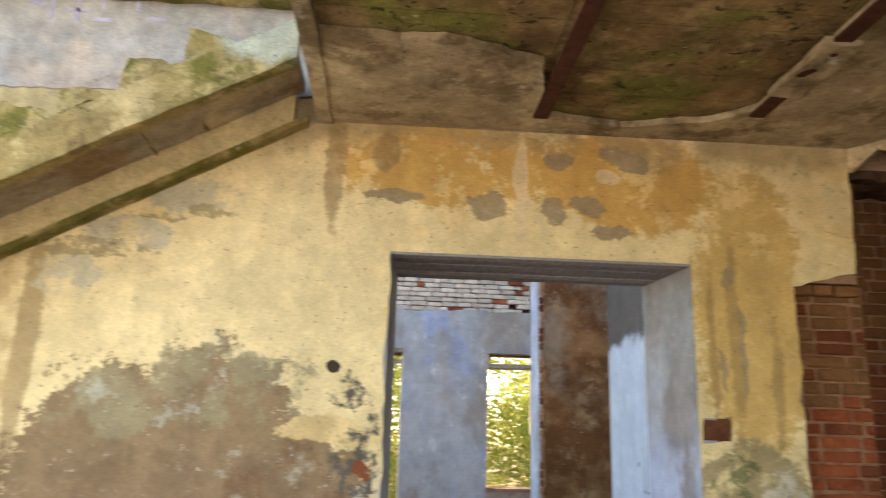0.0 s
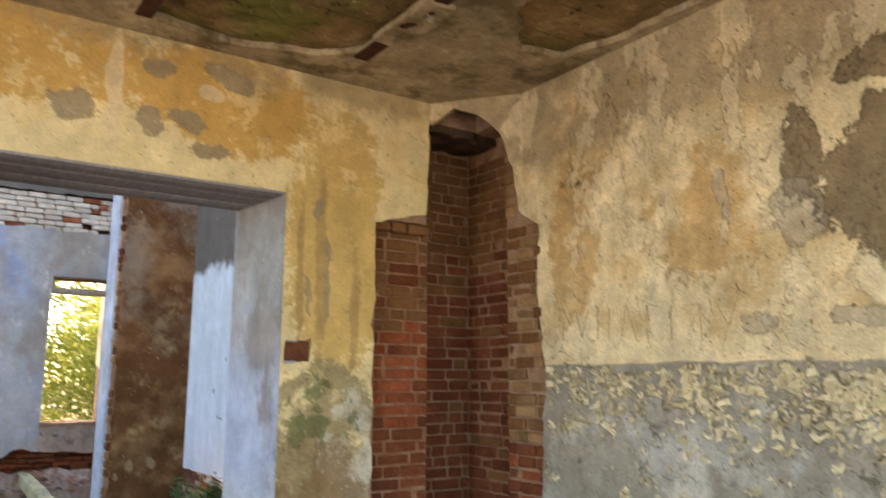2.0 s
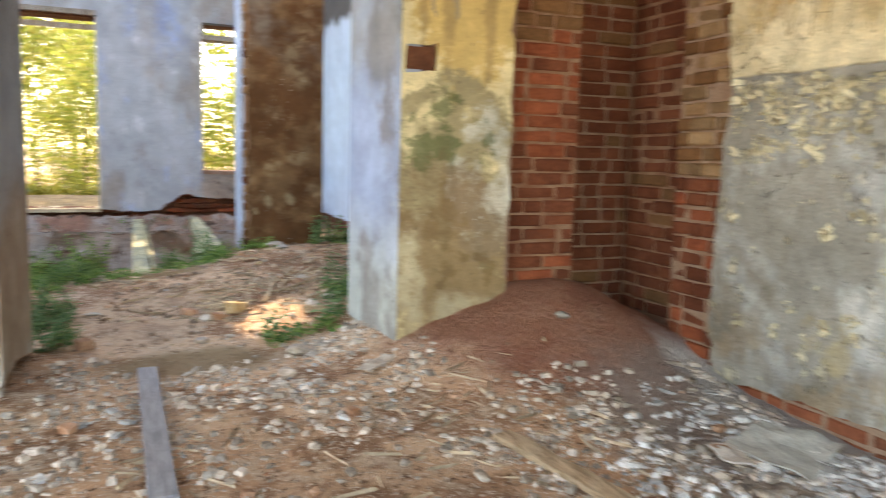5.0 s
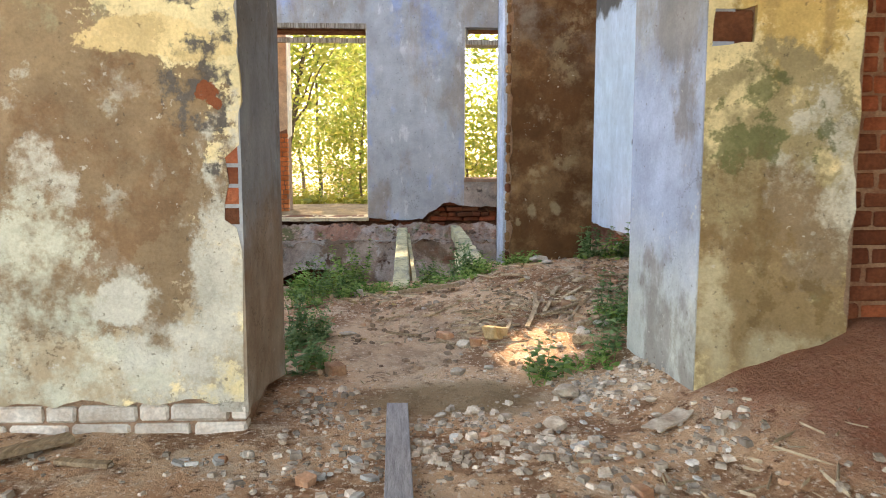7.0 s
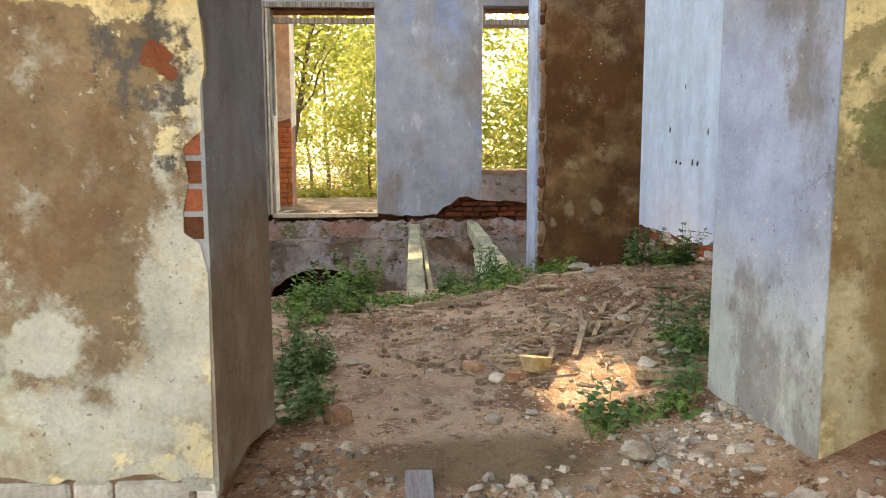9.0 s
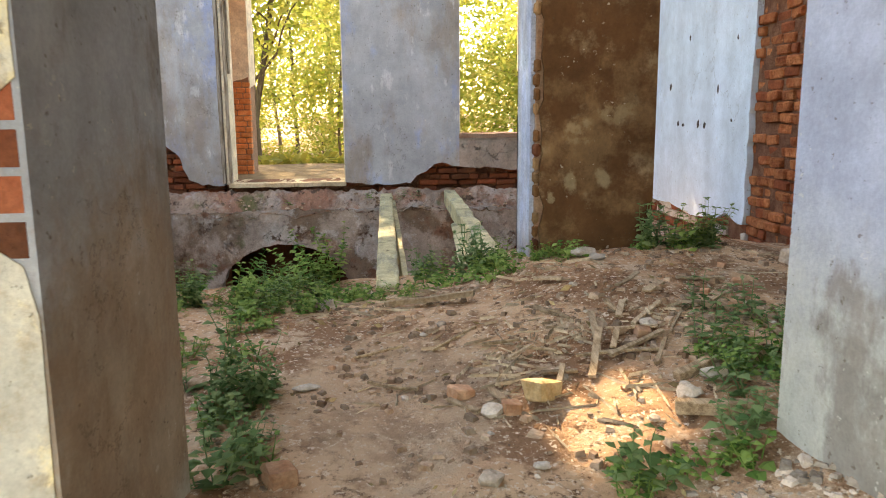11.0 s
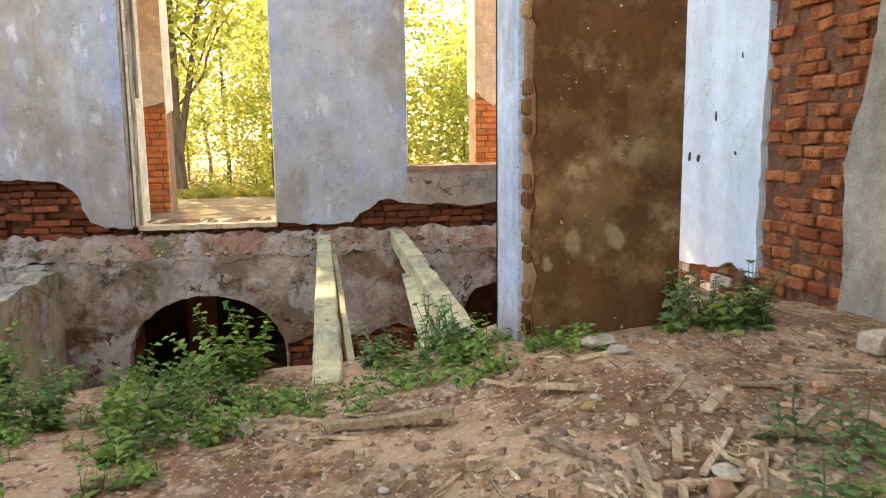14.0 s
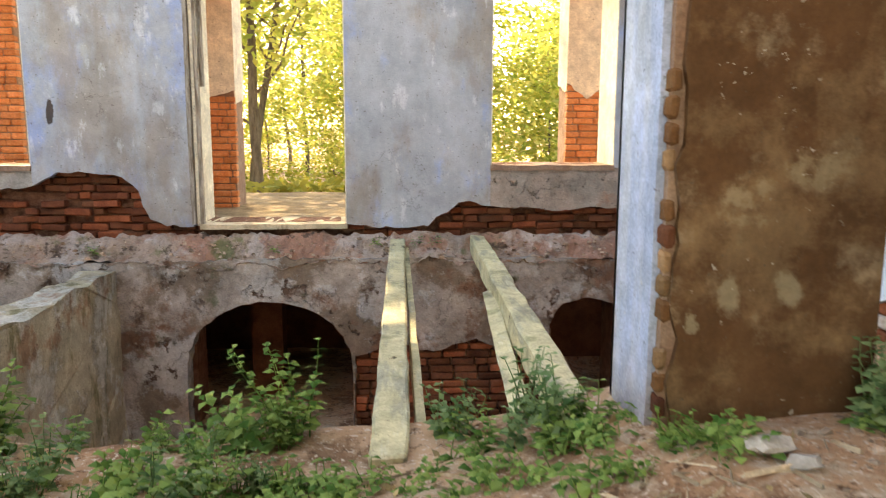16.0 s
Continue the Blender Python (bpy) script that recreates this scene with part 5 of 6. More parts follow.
# ---- outer piers and terrace ----
def outer_pier(x0, x1, y0, y1, zb, seed, top=6.5):
    ob = link_mesh("outer_pier", block(((x0 + 0.02, y0 + 0.02, 0.0), (x1 - 0.02, y1, top))), MORTAR)
    tagged(ob, "outer brick pier with cream plaster left on its upper part", "pier", kind="structure")
    mid = (x0 + x1) / 2
    sheet("plaster", [(x0, zb + 0.12, 1), (mid - 0.1, zb - 0.1, 1), (mid + 0.1, zb + 0.05, 1), (x1, zb + 0.2), (x1, top), (x0, top)], facing_y(y0 - 0.012), 0.03, PALECREAM, ob, label="cream plaster")
    for x, s in ((x0, 1), (x1, -1)):
        sheet("plaster", [(y0 + 0.02, zb, 1), (y1, zb + 0.1), (y1, top), (y0 + 0.02, top)], facing_x(x, s), 0.02, PALECREAM, ob)
    bricks(ob, (x0, y0, 0.30), (1, 0, 0), (0, 0, 1), (0, 1, 0), x1 - x0, zb - 0.15, SUNBRICK, pitch=0.092, length=0.29, seed=seed, depth=0.12)
    return ob


outer_pier(-2.55, -1.40, 17.0, 17.6, 1.75, 3)
outer_pier(3.18, 3.95, 17.0, 17.6, 1.95, 4)
w0 = tagged(link_mesh("outer_pier", block(((-6.2, 17.02, 0.0), (-4.27, 17.6, 6.5))), MORTAR), "outer brick pier bare of plaster", "pier", kind="structure")
bricks(w0, (-5.3, 17.0, 0.9), (1, 0, 0), (0, 0, 1), (0, 1, 0), 1.05, 3.0, SUNBRICK, pitch=0.092, length=0.29, seed=8, depth=0.12)
bm = block(((-6.0, FY1, 0.0), (5.5, 19.4, 0.34)))
bmesh.ops.subdivide_edges(bm, edges=[e for e in bm.edges if e.calc_length() > 1], cuts=30)
for v in bm.verts:
    v.co.z += 0.02 * noise.noise(v.co * 2.0)
TERR = two_tone("leafy_terrace", (0.13, 0.09, 0.045), (0.24, 0.17, 0.09), 5.0, grain=40.0)
tagged(link_mesh("terrace", bm, TERR), "worn terrace floor covered with earth and leaves", "terrace", kind="structure")
for x0, x1, z0, z1 in WIN[1:2]:          # remains of the window frame
    fr = tagged(empty("window_1", "rotten remains of a wooden window frame", "window", kind="structure"))
    for bx in (((x0 - 0.075, FY - 0.03, z0), (x0 - 0.03, FY + 0.05, z1 + 0.05)), ((x0 - 0.03, FY + 0.02, z0 - 0.02), (x0 + 0.05, FY + 0.09, z1)), ((x0, FY + 0.20, 1.9), (x0 + 0.06, FY + 0.28, z1)),
               ((x0 - 0.07, FY - 0.03, z1), (x1, FY + 0.05, z1 + 0.08)), ((x0 + 0.06, FY + 0.20, z1 - 0.20), (x1 - 0.01, FY + 0.28, z1 - 0.12))):
        bm = block(bx)
        bmesh.ops.subdivide_edges(bm, edges=[e for e in bm.edges if e.calc_length() > 1], cuts=20)
        for v in bm.verts:
            v.co += 0.008 * noise.noise_vector(v.co * 7)
        part("window_frame", bm, FRAMEWOOD, fr)
fr2 = empty("window_2", "rotten lintel board of an empty window", "window", kind="structure")
part("window_frame", block(((1.875, FY + 0.02, 3.28), (3.29, FY + 0.4, 3.36)), ((1.875, FY + 0.05, 3.36), (1.93, FY + 0.12, 3.55))), FRAMEWOOD, fr2)

# ---- brickwork ----
def niche_pick(base, red=0.75):
    def pick(u, v, r):
        z = base + v + r.uniform(-0.10, 0.10)
        if z > 2.2:
            return FLUETAN if r.random() > 0.2 else FLUEBRICK
        if z > 1.35:
            return (FLUERED if r.random() < red else FLUEBRICK) if r.random() > 0.05 else TANBRICK
        return FLUEBRICK if r.random() > 0.12 else FLUERED
    return pick


def flue_pick(u, v, r):
    return FLUETAN if v > 2.6 + r.uniform(-0.3, 0.3) else (FLUEBRICK if r.random() > 0.1 else FLUETAN)


bricks(flue, (3.03, 5.640, 0.2), (1, 0, 0), (0, 0, 1), (0, 1, 0), 0.60, 2.9, BRICK, pick=niche_pick(0.2), seed=21, jitter=0.008, tilt=0.02)
bricks(flue, (3.62, 6.044, 0.2), (1, 0, 0), (0, 0, 1), (0, 1, 0), 0.75, 3.8, DARKBRICK, pick=flue_pick, seed=22)
bricks(flue, (4.364, 6.05, 0.2), (0, -1, 0), (0, 0, 1), (1, 0, 0), 1.1, 3.75, DARKBRICK, pick=flue_pick, seed=23, jitter=0.012)
bricks(flue, (3.03, 5.585, 3.02), (1, 0, 0), (0, 0, 1), (0, 1, 0), 0.56, 0.1, FLUETAN, seed=29, jitter=0.02, tilt=0.06)
bricks(flue, (3.57, 5.70, 3.12), (1, 0, 0), (0, 0, 1), (0, 1, 0), 0.14, 0.9, FLUETAN, seed=24)
bricks(wall_right, (4.088, 5.13, 0.0), (0, -1, 0), (0, 0, 1), (1, 0, 0), 0.48, 3.15, BRICK, jitter=0.02, tilt=0.05, pick=lambda u, v, r: (TANBRICK if r.random() > 0.5 else FLUETAN) if v > 1.3 else (FLUERED if r.random() > 0.85 else FLUEBRICK), seed=25, length=0.24)
bricks(wall_right, (4.088, 5.13, 3.15), (0, -1, 0), (0, 0, 1), (1, 0, 0), 0.16, 0.8, TANBRICK, jitter=0.015, seed=26, length=0.24)
bricks(wall_right, (4.092, 4.62, -0.14), (0, -1, 0), (0, 0, 1), (1, 0, 0), 6.2, 0.36, DARKBRICK, pick=lambda u, v, r: (BRICK if r.random() > 0.4 else DARKBRICK) if u < 2.1 else LIMEBRICK, jitter=0.012, seed=27, pitch=0.09, length=0.28)
bricks(wall_door, (-2.6, 5.552, -0.05), (1, 0, 0), (0, 0, 1), (0, 1, 0), 2.57, 0.20, LIMEBRICK, pick=lambda u, v, r: LIMEBRICK if r.random() > 0.02 else BRICK, pitch=0.098, length=0.30, drop=0.06, proud=0.012, jitter=0.008, seed=28)
bm = block(((2.243, 5.533, 1.915), (2.465, 5.6, 2.075)))
bmesh.ops.bevel(bm, geom=list(bm.edges), offset=0.01, segments=1, affect="EDGES")
part("brick", bm, DARKBRICK, wall_door)
for k in range(4):
    bm = block(((DX0 - 0.10, 5.5335, 1.03 + 0.098 * k), (DX0 - 0.008, 5.6, 1.124 + 0.098 * k)))
    bmesh.ops.bevel(bm, geom=list(bm.edges), offset=0.008, segments=1, affect="EDGES")
    part("brick", bm, (DARKBRICK, BRICK, FLUEBRICK, BRICK)[k], wall_door)
bricks(wall_far, (-4.0, FY + 0.125, 0.10), (1, 0, 0), (0, 0, 1), (0, 1, 0), 2.5, 0.92, BRICK, pick=lambda u, v, r: FLUERED if r.random() > 0.75 else (FLUEBRICK if r.random() > 0.3 else DARKBRICK), jitter=0.06, tilt=0.2, drop=0.16, seed=31, pitch=0.088, length=0.29)
bricks(wall_far, (0.22, FY + 0.125, 0.10), (1, 0, 0), (0, 0, 1), (0, 1, 0), 3.78, 0.58, BRICK, pick=lambda u, v, r: FLUERED if r.random() > 0.75 else (FLUEBRICK if r.random() > 0.3 else DARKBRICK), jitter=0.06, tilt=0.2, drop=0.22, seed=32, pitch=0.088, length=0.29)
bricks(wall_cellar, (0.3, 14.79, -2.1), (1, 0, 0), (0, 0, 1), (0, 1, 0), 2.25, 1.2, DARKBRICK, pick=lambda u, v, r: DARKBRICK if r.random() > 0.3 else BRICK, jitter=0.015, tilt=0.04, seed=39, pitch=0.09, length=0.28)
bricks(wall_far, (-1.5, FY + 0.03, 4.36), (1, 0, 0), (0, 0, 1), (0, 1, 0), 5.5, 0.72, LIMEBRICK, pick=lambda u, v, r: LIMEBRICK if r.random() > 0.07 else BRICK, jitter=0.02, tilt=0.04, drop=0.05, seed=33, pitch=0.095, length=0.30)
bricks(wall_white, (4.048, 10.50, -0.25), (0, -1, 0), (0, 0, 1), (1, 0, 0), 1.22, 4.1, RAWBRICK, jitter=0.034, tilt=0.14, drop=0.16, seed=34, pitch=0.092, length=0.22, pick=lambda u, v, r: RAWBRICK if r.random() > 0.3 else FLUERED)
bricks(wall_white, (4.045, 13.2, -0.35), (0, -1, 0), (0, 0, 1), (1, 0, 0), 2.7, 0.70, RAWBRICK, jitter=0.03, tilt=0.08, seed=35, pitch=0.096, length=0.30, pick=lambda u, v, r: BRICK if r.random() > 0.4 else LIMEBRICK)
bricks(pier, (PX0 + 0.006, PY0 + 0.016, 0.15), (1, 0, 0), (0, 0, 1), (0, 1, 0), 0.060, 5.6, TANBRICK, jitter=0.014, tilt=0.12, drop=0.05, seed=36, pitch=0.0895, length=0.3,
       pick=lambda u, v, r: FLUETAN if r.random() > 0.45 else (TANBRICK if r.random() > 0.5 else DARKBRICK))

# ---- plants ----
def weed(seed, height, pairs, size, material, label, bushy=0):
    rnd = random.Random(seed)
    vs, fs, lv, lf = [], [], [], []

    def blade(p, way, s):
        up = Vector((0, 0, 1))
        side = way.cross(up).normalized()
        tip = p + way * s + up * (-0.25 * s)
        mid = p + way * s * 0.45 + up * 0.06 * s
        k = len(lv)
        lv.extend([p, mid + side * s * 0.34 - up * 0.05 * s, tip, mid - side * s * 0.34 - up * 0.05 * s, mid])
        lf.extend([(k, k + 1, k + 4), (k + 1, k + 2, k + 4), (k + 2, k + 3, k + 4), (k + 3, k, k + 4)])

    for s in range(1 + bushy):
        w = rnd.uniform(0, 6.3)
        start = Vector((rnd.uniform(-0.05, 0.05), rnd.uniform(-0.05, 0.05), -0.03))
        pts = wander(rnd, start, Vector((math.cos(w) * 0.35 * (s > 0), math.sin(w) * 0.35 * (s > 0), 1)), height * rnd.uniform(0.7, 1.0), 6, 0.16)
        tube(vs, fs, pts, 0.0045, 0.0015, 4)
        for i in range(pairs):
            f = 0.15 + 0.85 * i / max(1, pairs - 1)
            g = f * (len(pts) - 1)
            a = int(min(g, len(pts) - 2))
            p = pts[a].lerp(pts[a + 1], g - a)
            turn = (i % 2) * math.pi / 2 + rnd.uniform(-0.5, 0.5)
            for h in (0, math.pi):
                blade(p, Vector((math.cos(turn + h), math.sin(turn + h), rnd.uniform(-0.05, 0.45))).normalized(), size * rnd.uniform(0.7, 1.2) * (1.15 - 0.6 * f))
    ob = new("weed_plant", mesh_of("stem", vs, fs, material))
    tagged(ob, label, "plant", "weeds in the rubble")
    c = new("leaves", mesh_of("leaves", lv, lf, material))
    c.parent = ob
    return ob


NETTLE, LOWWEED, IVY = "tall green nettle like weed growing from the earth", "low leafy green weed on bare earth", "dull green creeping plant among the rubble"
weeds = [weed(1, 0.60, 9, 0.125, GREEN, NETTLE, 2), weed(2, 0.46, 8, 0.115, GREEN, NETTLE, 3), weed(3, 0.24, 4, 0.10, GREEN, LOWWEED, 4), weed(4, 0.14, 3, 0.075, GREEN, LOWWEED, 5), weed(5, 0.24, 5, 0.085, DULLGREEN, IVY, 3), weed(6, 0.85, 12, 0.09, GREEN, NETTLE, 0), weed(7, 0.45, 7, 0.08, DULLGREEN, IVY, 2),
         weed(8, 0.54, 11, 0.085, GREEN, NETTLE, 3), weed(9, 0.34, 6, 0.08, DULLGREEN, LOWWEED, 5), weed(10, 0.66, 8, 0.15, GREEN, NETTLE, 1)]
rnd = random.Random(9)
ZONES = [(-1.7, 0.15, 8.7, 9.9, 56, (0, 1, 7, 7, 8, 9, 2)), (-1.2, 0.35, 8.3, 8.9, 34, (2, 3, 3, 8)), (-0.05, 0.28, 6.42, 7.3, 24, (4, 4, 6, 3)), (-0.5, 0.1, 7.2, 8.4, 14, (4, 3, 3)), (2.14, 2.6, 6.5, 7.15, 22, (4, 4, 3, 2)), (2.35, 2.75, 7.1, 7.6, 7, (4, 3)), (1.45, 1.95, 6.2, 6.36, 7, (3, 3, 4)), (1.36, 1.68, 8.72, 9.15, 12, (2, 3, 8)),
         (2.35, 2.95, 8.5, 8.72, 15, (2, 8, 8, 3)), (0.95, 1.4, 9.1, 9.45, 9, (2, 8, 3)), (-0.4, 0.5, 9.3, 9.7, 14, (1, 2, 7, 8)), (0.0, 1.6, 8.4, 9.0, 34, (3, 3, 3)), (-0.2, 0.25, 9.5, 9.7, 3, (5,)), (1.7, 2.0, 8.45, 8.75, 8, (3,)), (1.95, 2.12, 6.25, 6.5, 4, (3, 4)), (-0.9, 0.2, 7.9, 8.4, 8, (3,)), (2.3, 3.4, 6.6, 7.4, 8, (3,))]
first_done = set()
for x0, x1, y0, y1, count, which in ZONES:
    for _ in range(count):
        x, y, k = rnd.uniform(x0, x1), rnd.uniform(y0, y1), rnd.choice(which)
        s = rnd.uniform(0.5, 1.15)
        if -0.75 < x < 0.12 and y > 8.85 and k in (0, 1, 5, 7, 9):     # the arch stays open to view between the tall plants
            k, s = 2, s * 0.75
        if -0.75 < x < -0.05 and y > 8.6 and rnd.random() < 0.6:
            continue
        m = Matrix.Translation((x, y, ground(x, y) - 0.005)) @ pose(0, 0, 0, rnd.uniform(-22, 22), rnd.uniform(-22, 22), rnd.uniform(0, 360))
        if k in first_done:
            c = copy_thing(weeds[k], m)
        else:
            c = weeds[k]
            c.matrix_basis = m
            first_done.add(k)
        c.scale = (s, s, s)
# small growth on the ledge
for x, z, k in ((0.55, 0.2, 3), (1.05, 0.16, 4), (-2.6, 0.12, 3), (1.25, 0.16, 4), (-0.6, 0.12, 3)):
    c = copy_thing(weeds[k], Matrix.Translation((x, 14.82, z - 0.05)))
    c.scale = (0.7, 0.7, 0.7)

# ---- rubble ----
def rock_mesh(seed, material, squash=0.7, block_like=False):
    rnd = random.Random(seed)
    bm = bmesh.new()
    if block_like:
        bmesh.ops.create_cube(bm, size=1.0)
        bmesh.ops.bevel(bm, geom=list(bm.edges), offset=0.12, segments=1, affect="EDGES")
    else:
        bmesh.ops.create_icosphere(bm, subdivisions=2, radius=0.5)
    for v in bm.verts:
        v.co += 0.22 * noise.noise_vector(v.co * 2.2 + Vector((seed * 3.1, 0, 0))) + Vector([rnd.uniform(-0.02, 0.02) for _ in range(3)])
        v.co.z *= squash
    me = bpy.data.meshes.new("rock")
    bm.to_mesh(me)
    bm.free()
    me.materials.append(material)
    return me


YELLOWSTONE = two_tone("yellowish_sandstone", (0.42, 0.27, 0.12), (0.56, 0.42, 0.24), 9.0, grain=60.0)
PALEBRICK = two_tone("dusty_brick", (0.36, 0.17, 0.09), (0.54, 0.34, 0.22), 7.0, grain=50.0, spread=0.3)
PALESTONE = two_tone("pale_rubble", (0.38, 0.33, 0.27), (0.54, 0.48, 0.41), 9.0, grain=60.0)
ROCKS = {"s": [rock_mesh(k, STONE, 0.6) for k in range(4)], "b": [rock_mesh(k, PALEBRICK, 0.75, True) for k in range(10, 13)], "y": [rock_mesh(20, YELLOWSTONE, 0.75, True)], "w": [rock_mesh(k, PALESTONE, 0.5) for k in (30, 31)]}
LABEL = {"s": "grey rubble stone lying on the earth", "b": "dusty broken brick piece lying on the earth", "y": "yellowish block of stone on the earth", "w": "pale lime covered stone on the earth"}


def rock(kind, x, y, size, stretch=1.0):
    r = random.Random(int(x * 1000 + y * 77))
    ob = new("rubble_stone" if kind in "sw" else ("brick_fragment" if kind == "b" else "stone_block"), r.choice(ROCKS[kind]))
    ob.matrix_basis = Matrix.Translation((x, y, ground(x, y) + size * 0.18)) @ pose(0, 0, 0, r.uniform(-12, 12), r.uniform(-12, 12), r.uniform(0, 360)) @ Matrix.Diagonal((size * stretch, size, size, 1))
    return tagged(ob, LABEL[kind], "brick" if kind == "b" else "stone", "loose rubble")


rock("y", 1.38, 6.93, 0.12), rock("b", 1.24, 6.86, 0.075), rock("s", 1.16, 6.86, 0.10), rock("b", 1.05, 7.04, 0.08, 1.3), rock("s", 2.02, 7.42, 0.09), rock("b", 1.97, 7.34, 0.07)
rock("w", 1.97, 8.44, 0.12, 1.5), rock("w", 2.02, 8.33, 0.08, 1.3), rock("s", 0.37, 8.44, 0.12), rock("w", 2.10, 6.83, 0.11), rock("s", 1.95, 6.72, 0.11), rock("b", 0.33, 6.46, 0.11), rock("s", 1.66, 5.94, 0.14, 1.3)
rock("w", 0.36, 7.2, 0.06, 2.4), rock("s", 1.08, 6.36, 0.09), rock("s", 1.12, 5.74, 0.08), rock("b", 2.55, 7.6, 0.055), rock("b", 2.45, 7.75, 0.045), rock("b", 2.7, 7.9, 0.05), rock("w", 3.2, 5.06, 0.10), rock("w", 3.9, 4.5, 0.08), rock("s", 1.5, 5.45, 0.12), rock("w", 3.0, 3.9, 0.1)
rnd = random.Random(31)
for x0, x1, y0, y1, count in ((0.9, 2.2, 4.9, 6.0, 34), (0.0, 0.5, 4.7, 5.6, 18), (1.1, 1.9, 6.2, 6.9, 7), (2.2, 3.9, 2.6, 4.6, 60), (0.6, 2.4, 3.2, 5.0, 110), (-1.4, 0.0, 4.6, 5.4, 22), (0.3, 3.0, 7.0, 8.4, 22)):
    for _ in range(count):
        rock(rnd.choice("ssswsb"), rnd.uniform(x0, x1), rnd.uniform(y0, y1), 0.018 + 0.046 * rnd.random() ** 2.4, rnd.uniform(1.0, 1.5))


def scatter(name, count, zones, make, material, label, cat, seed):
    """Uncountable small debris in one mesh, resting on the ground."""
    r = random.Random(seed)
    vs, fs = [], []
    for _ in range(count):
        x0, x1, y0, y1 = r.choice(zones)
        x, y = r.uniform(x0, x1), r.uniform(y0, y1)
        if noise.noise((x * 1.9, y * 1.9, seed)) < r.uniform(-0.35, 0.30):
            continue
        make(r, vs, fs, Vector((x, y, ground(x, y))))
    return tagged(new(name, mesh_of(name, vs, fs, material)), label, cat, kind="stuff")


def chip(r, vs, fs, p):
    s = 0.004 + 0.024 * r.random() ** 3
    w = r.uniform(0, 6.3)
    a, b = Vector((math.cos(w), math.sin(w), r.uniform(-0.2, 0.2))) * s * r.uniform(0.8, 1.7), Vector((-math.sin(w), math.cos(w), r.uniform(-0.2, 0.2))) * s
    h = Vector((0, 0, s * r.uniform(0.5, 1.0)))
    k = len(vs)
    for t in ((-1, -0.8), (0.9, -1), (1, 0.7), (-0.7, 1)):
        vs.append(p + a * t[0] * r.uniform(0.8, 1.1) + b * t[1] * r.uniform(0.8, 1.1) - h * 0.3)
    for t in ((-0.7, -0.5), (0.6, -0.7), (0.7, 0.5), (-0.5, 0.7)):
        vs.append(p + a * t[0] + b * t[1] + h * r.uniform(0.7, 1.1))
    fs.extend([(k + 4, k + 5, k + 6, k + 7)] + [(k + i, k + (i + 1) % 4, k + 4 + (i + 1) % 4, k + 4 + i) for i in range(4)])


def splinter(r, vs, fs, p):
    ln, wd, w = 0.03 + 0.12 * r.random() ** 2, r.uniform(0.003, 0.010), r.uniform(0, 6.3)
    a, b = Vector((math.cos(w), math.sin(w), r.uniform(-0.12, 0.12))) * ln, Vector((-math.sin(w), math.cos(w), 0)) * wd
    h = Vector((0, 0, wd * 0.8))
    k = len(vs)
    vs.extend([p - a - b, p + a - b * 0.4, p + a * 1.1 + b * 0.4, p - a + b, p - a * 0.9 + h * 2, p + a * 0.9 + h * 2])
    fs.extend([(k, k + 1, k + 5, k + 4), (k + 1, k + 2, k + 5), (k + 2, k + 3, k + 4, k + 5), (k, k + 4, k + 3)])


def fallen_leaf(r, vs, fs, p):
    leaf_quads(vs, fs, p + Vector((0, 0, 0.012)), r, 1, 0.004, r.uniform(0.015, 0.035))


AUT2 = two_tone("dry_leaves", (0.30, 0.19, 0.09), (0.50, 0.40, 0.2), 9.0, per="island", spread=0.4)
scatter("gravel", 8500, [(0.0, 2.3, 4.0, 6.2), (2.2, 4.0, 2.2, 4.7), (2.2, 4.0, 2.2, 4.7), (-1.6, 2.4, 2.6, 5.4), (0.2, 2.4, 5.0, 6.2)], chip, CHIP, "crumbled plaster and gravel strewn over the floor", "rubble", 41)
scatter("gravel", 2800, [(3.3, 4.05, 1.2, 4.5), (2.6, 4.05, 2.6, 4.2)], chip, PALECHIP, "pale fallen plaster crumbs along the wall foot", "rubble", 42)
scatter("gravel", 2600, [(0.0, 4.0, 6.4, 8.8), (0.3, 3.4, 7.0, 8.6)], chip, EARTHCHIP, "brown crumbs of earth and brick on the ground", "rubble", 45)
scatter("wood_chips", 1300, [(0.5, 3.4, 6.6, 8.5), (1.2, 2.3, 6.8, 7.6), (0.2, 1.8, 8.2, 9.1), (0.5, 3.0, 3.0, 5.0)], splinter, SPLINTER, "splinters of rotten wood on the earth", "debris", 43)
scatter("fallen_leaves", 420, [(-1.2, 3.0, 6.2, 9.2), (-0.5, 1.2, 8.0, 9.3)], fallen_leaf, AUT2, "dry fallen leaves on the earth", "debris", 44)

vs, fs = [], []
rnd = random.Random(52)
for _ in range(700):
    x, d = rnd.uniform(-4.0, 4.0), rnd.random()
    chip(rnd, vs, fs, Vector((x, 14.71 + 0.26 * d, 0.0 + 0.20 * d + 0.05 * noise.noise((x * 3, d * 3, 2.0)))))
ob = new("ledge_rubble", mesh_of("ledge_rubble", vs, fs, EARTHCHIP))
ob.parent = wall_cellar
tagged(ob, "crumbs of brick and mortar", kind="stuff")

# loose wood
def on_ground(x, y, up=0.012):
    return (x, y, ground(x, y, False) + up)


def board(name, ax, ay, bx, by, w, h, material, label, seed, up=0.012, rough_wood=0.012):
    return timber(name, on_ground(ax, ay, up), on_ground(bx, by, up), w, h, material, label, seed=seed, wobble=rough_wood, cat="plank", cuts=6)


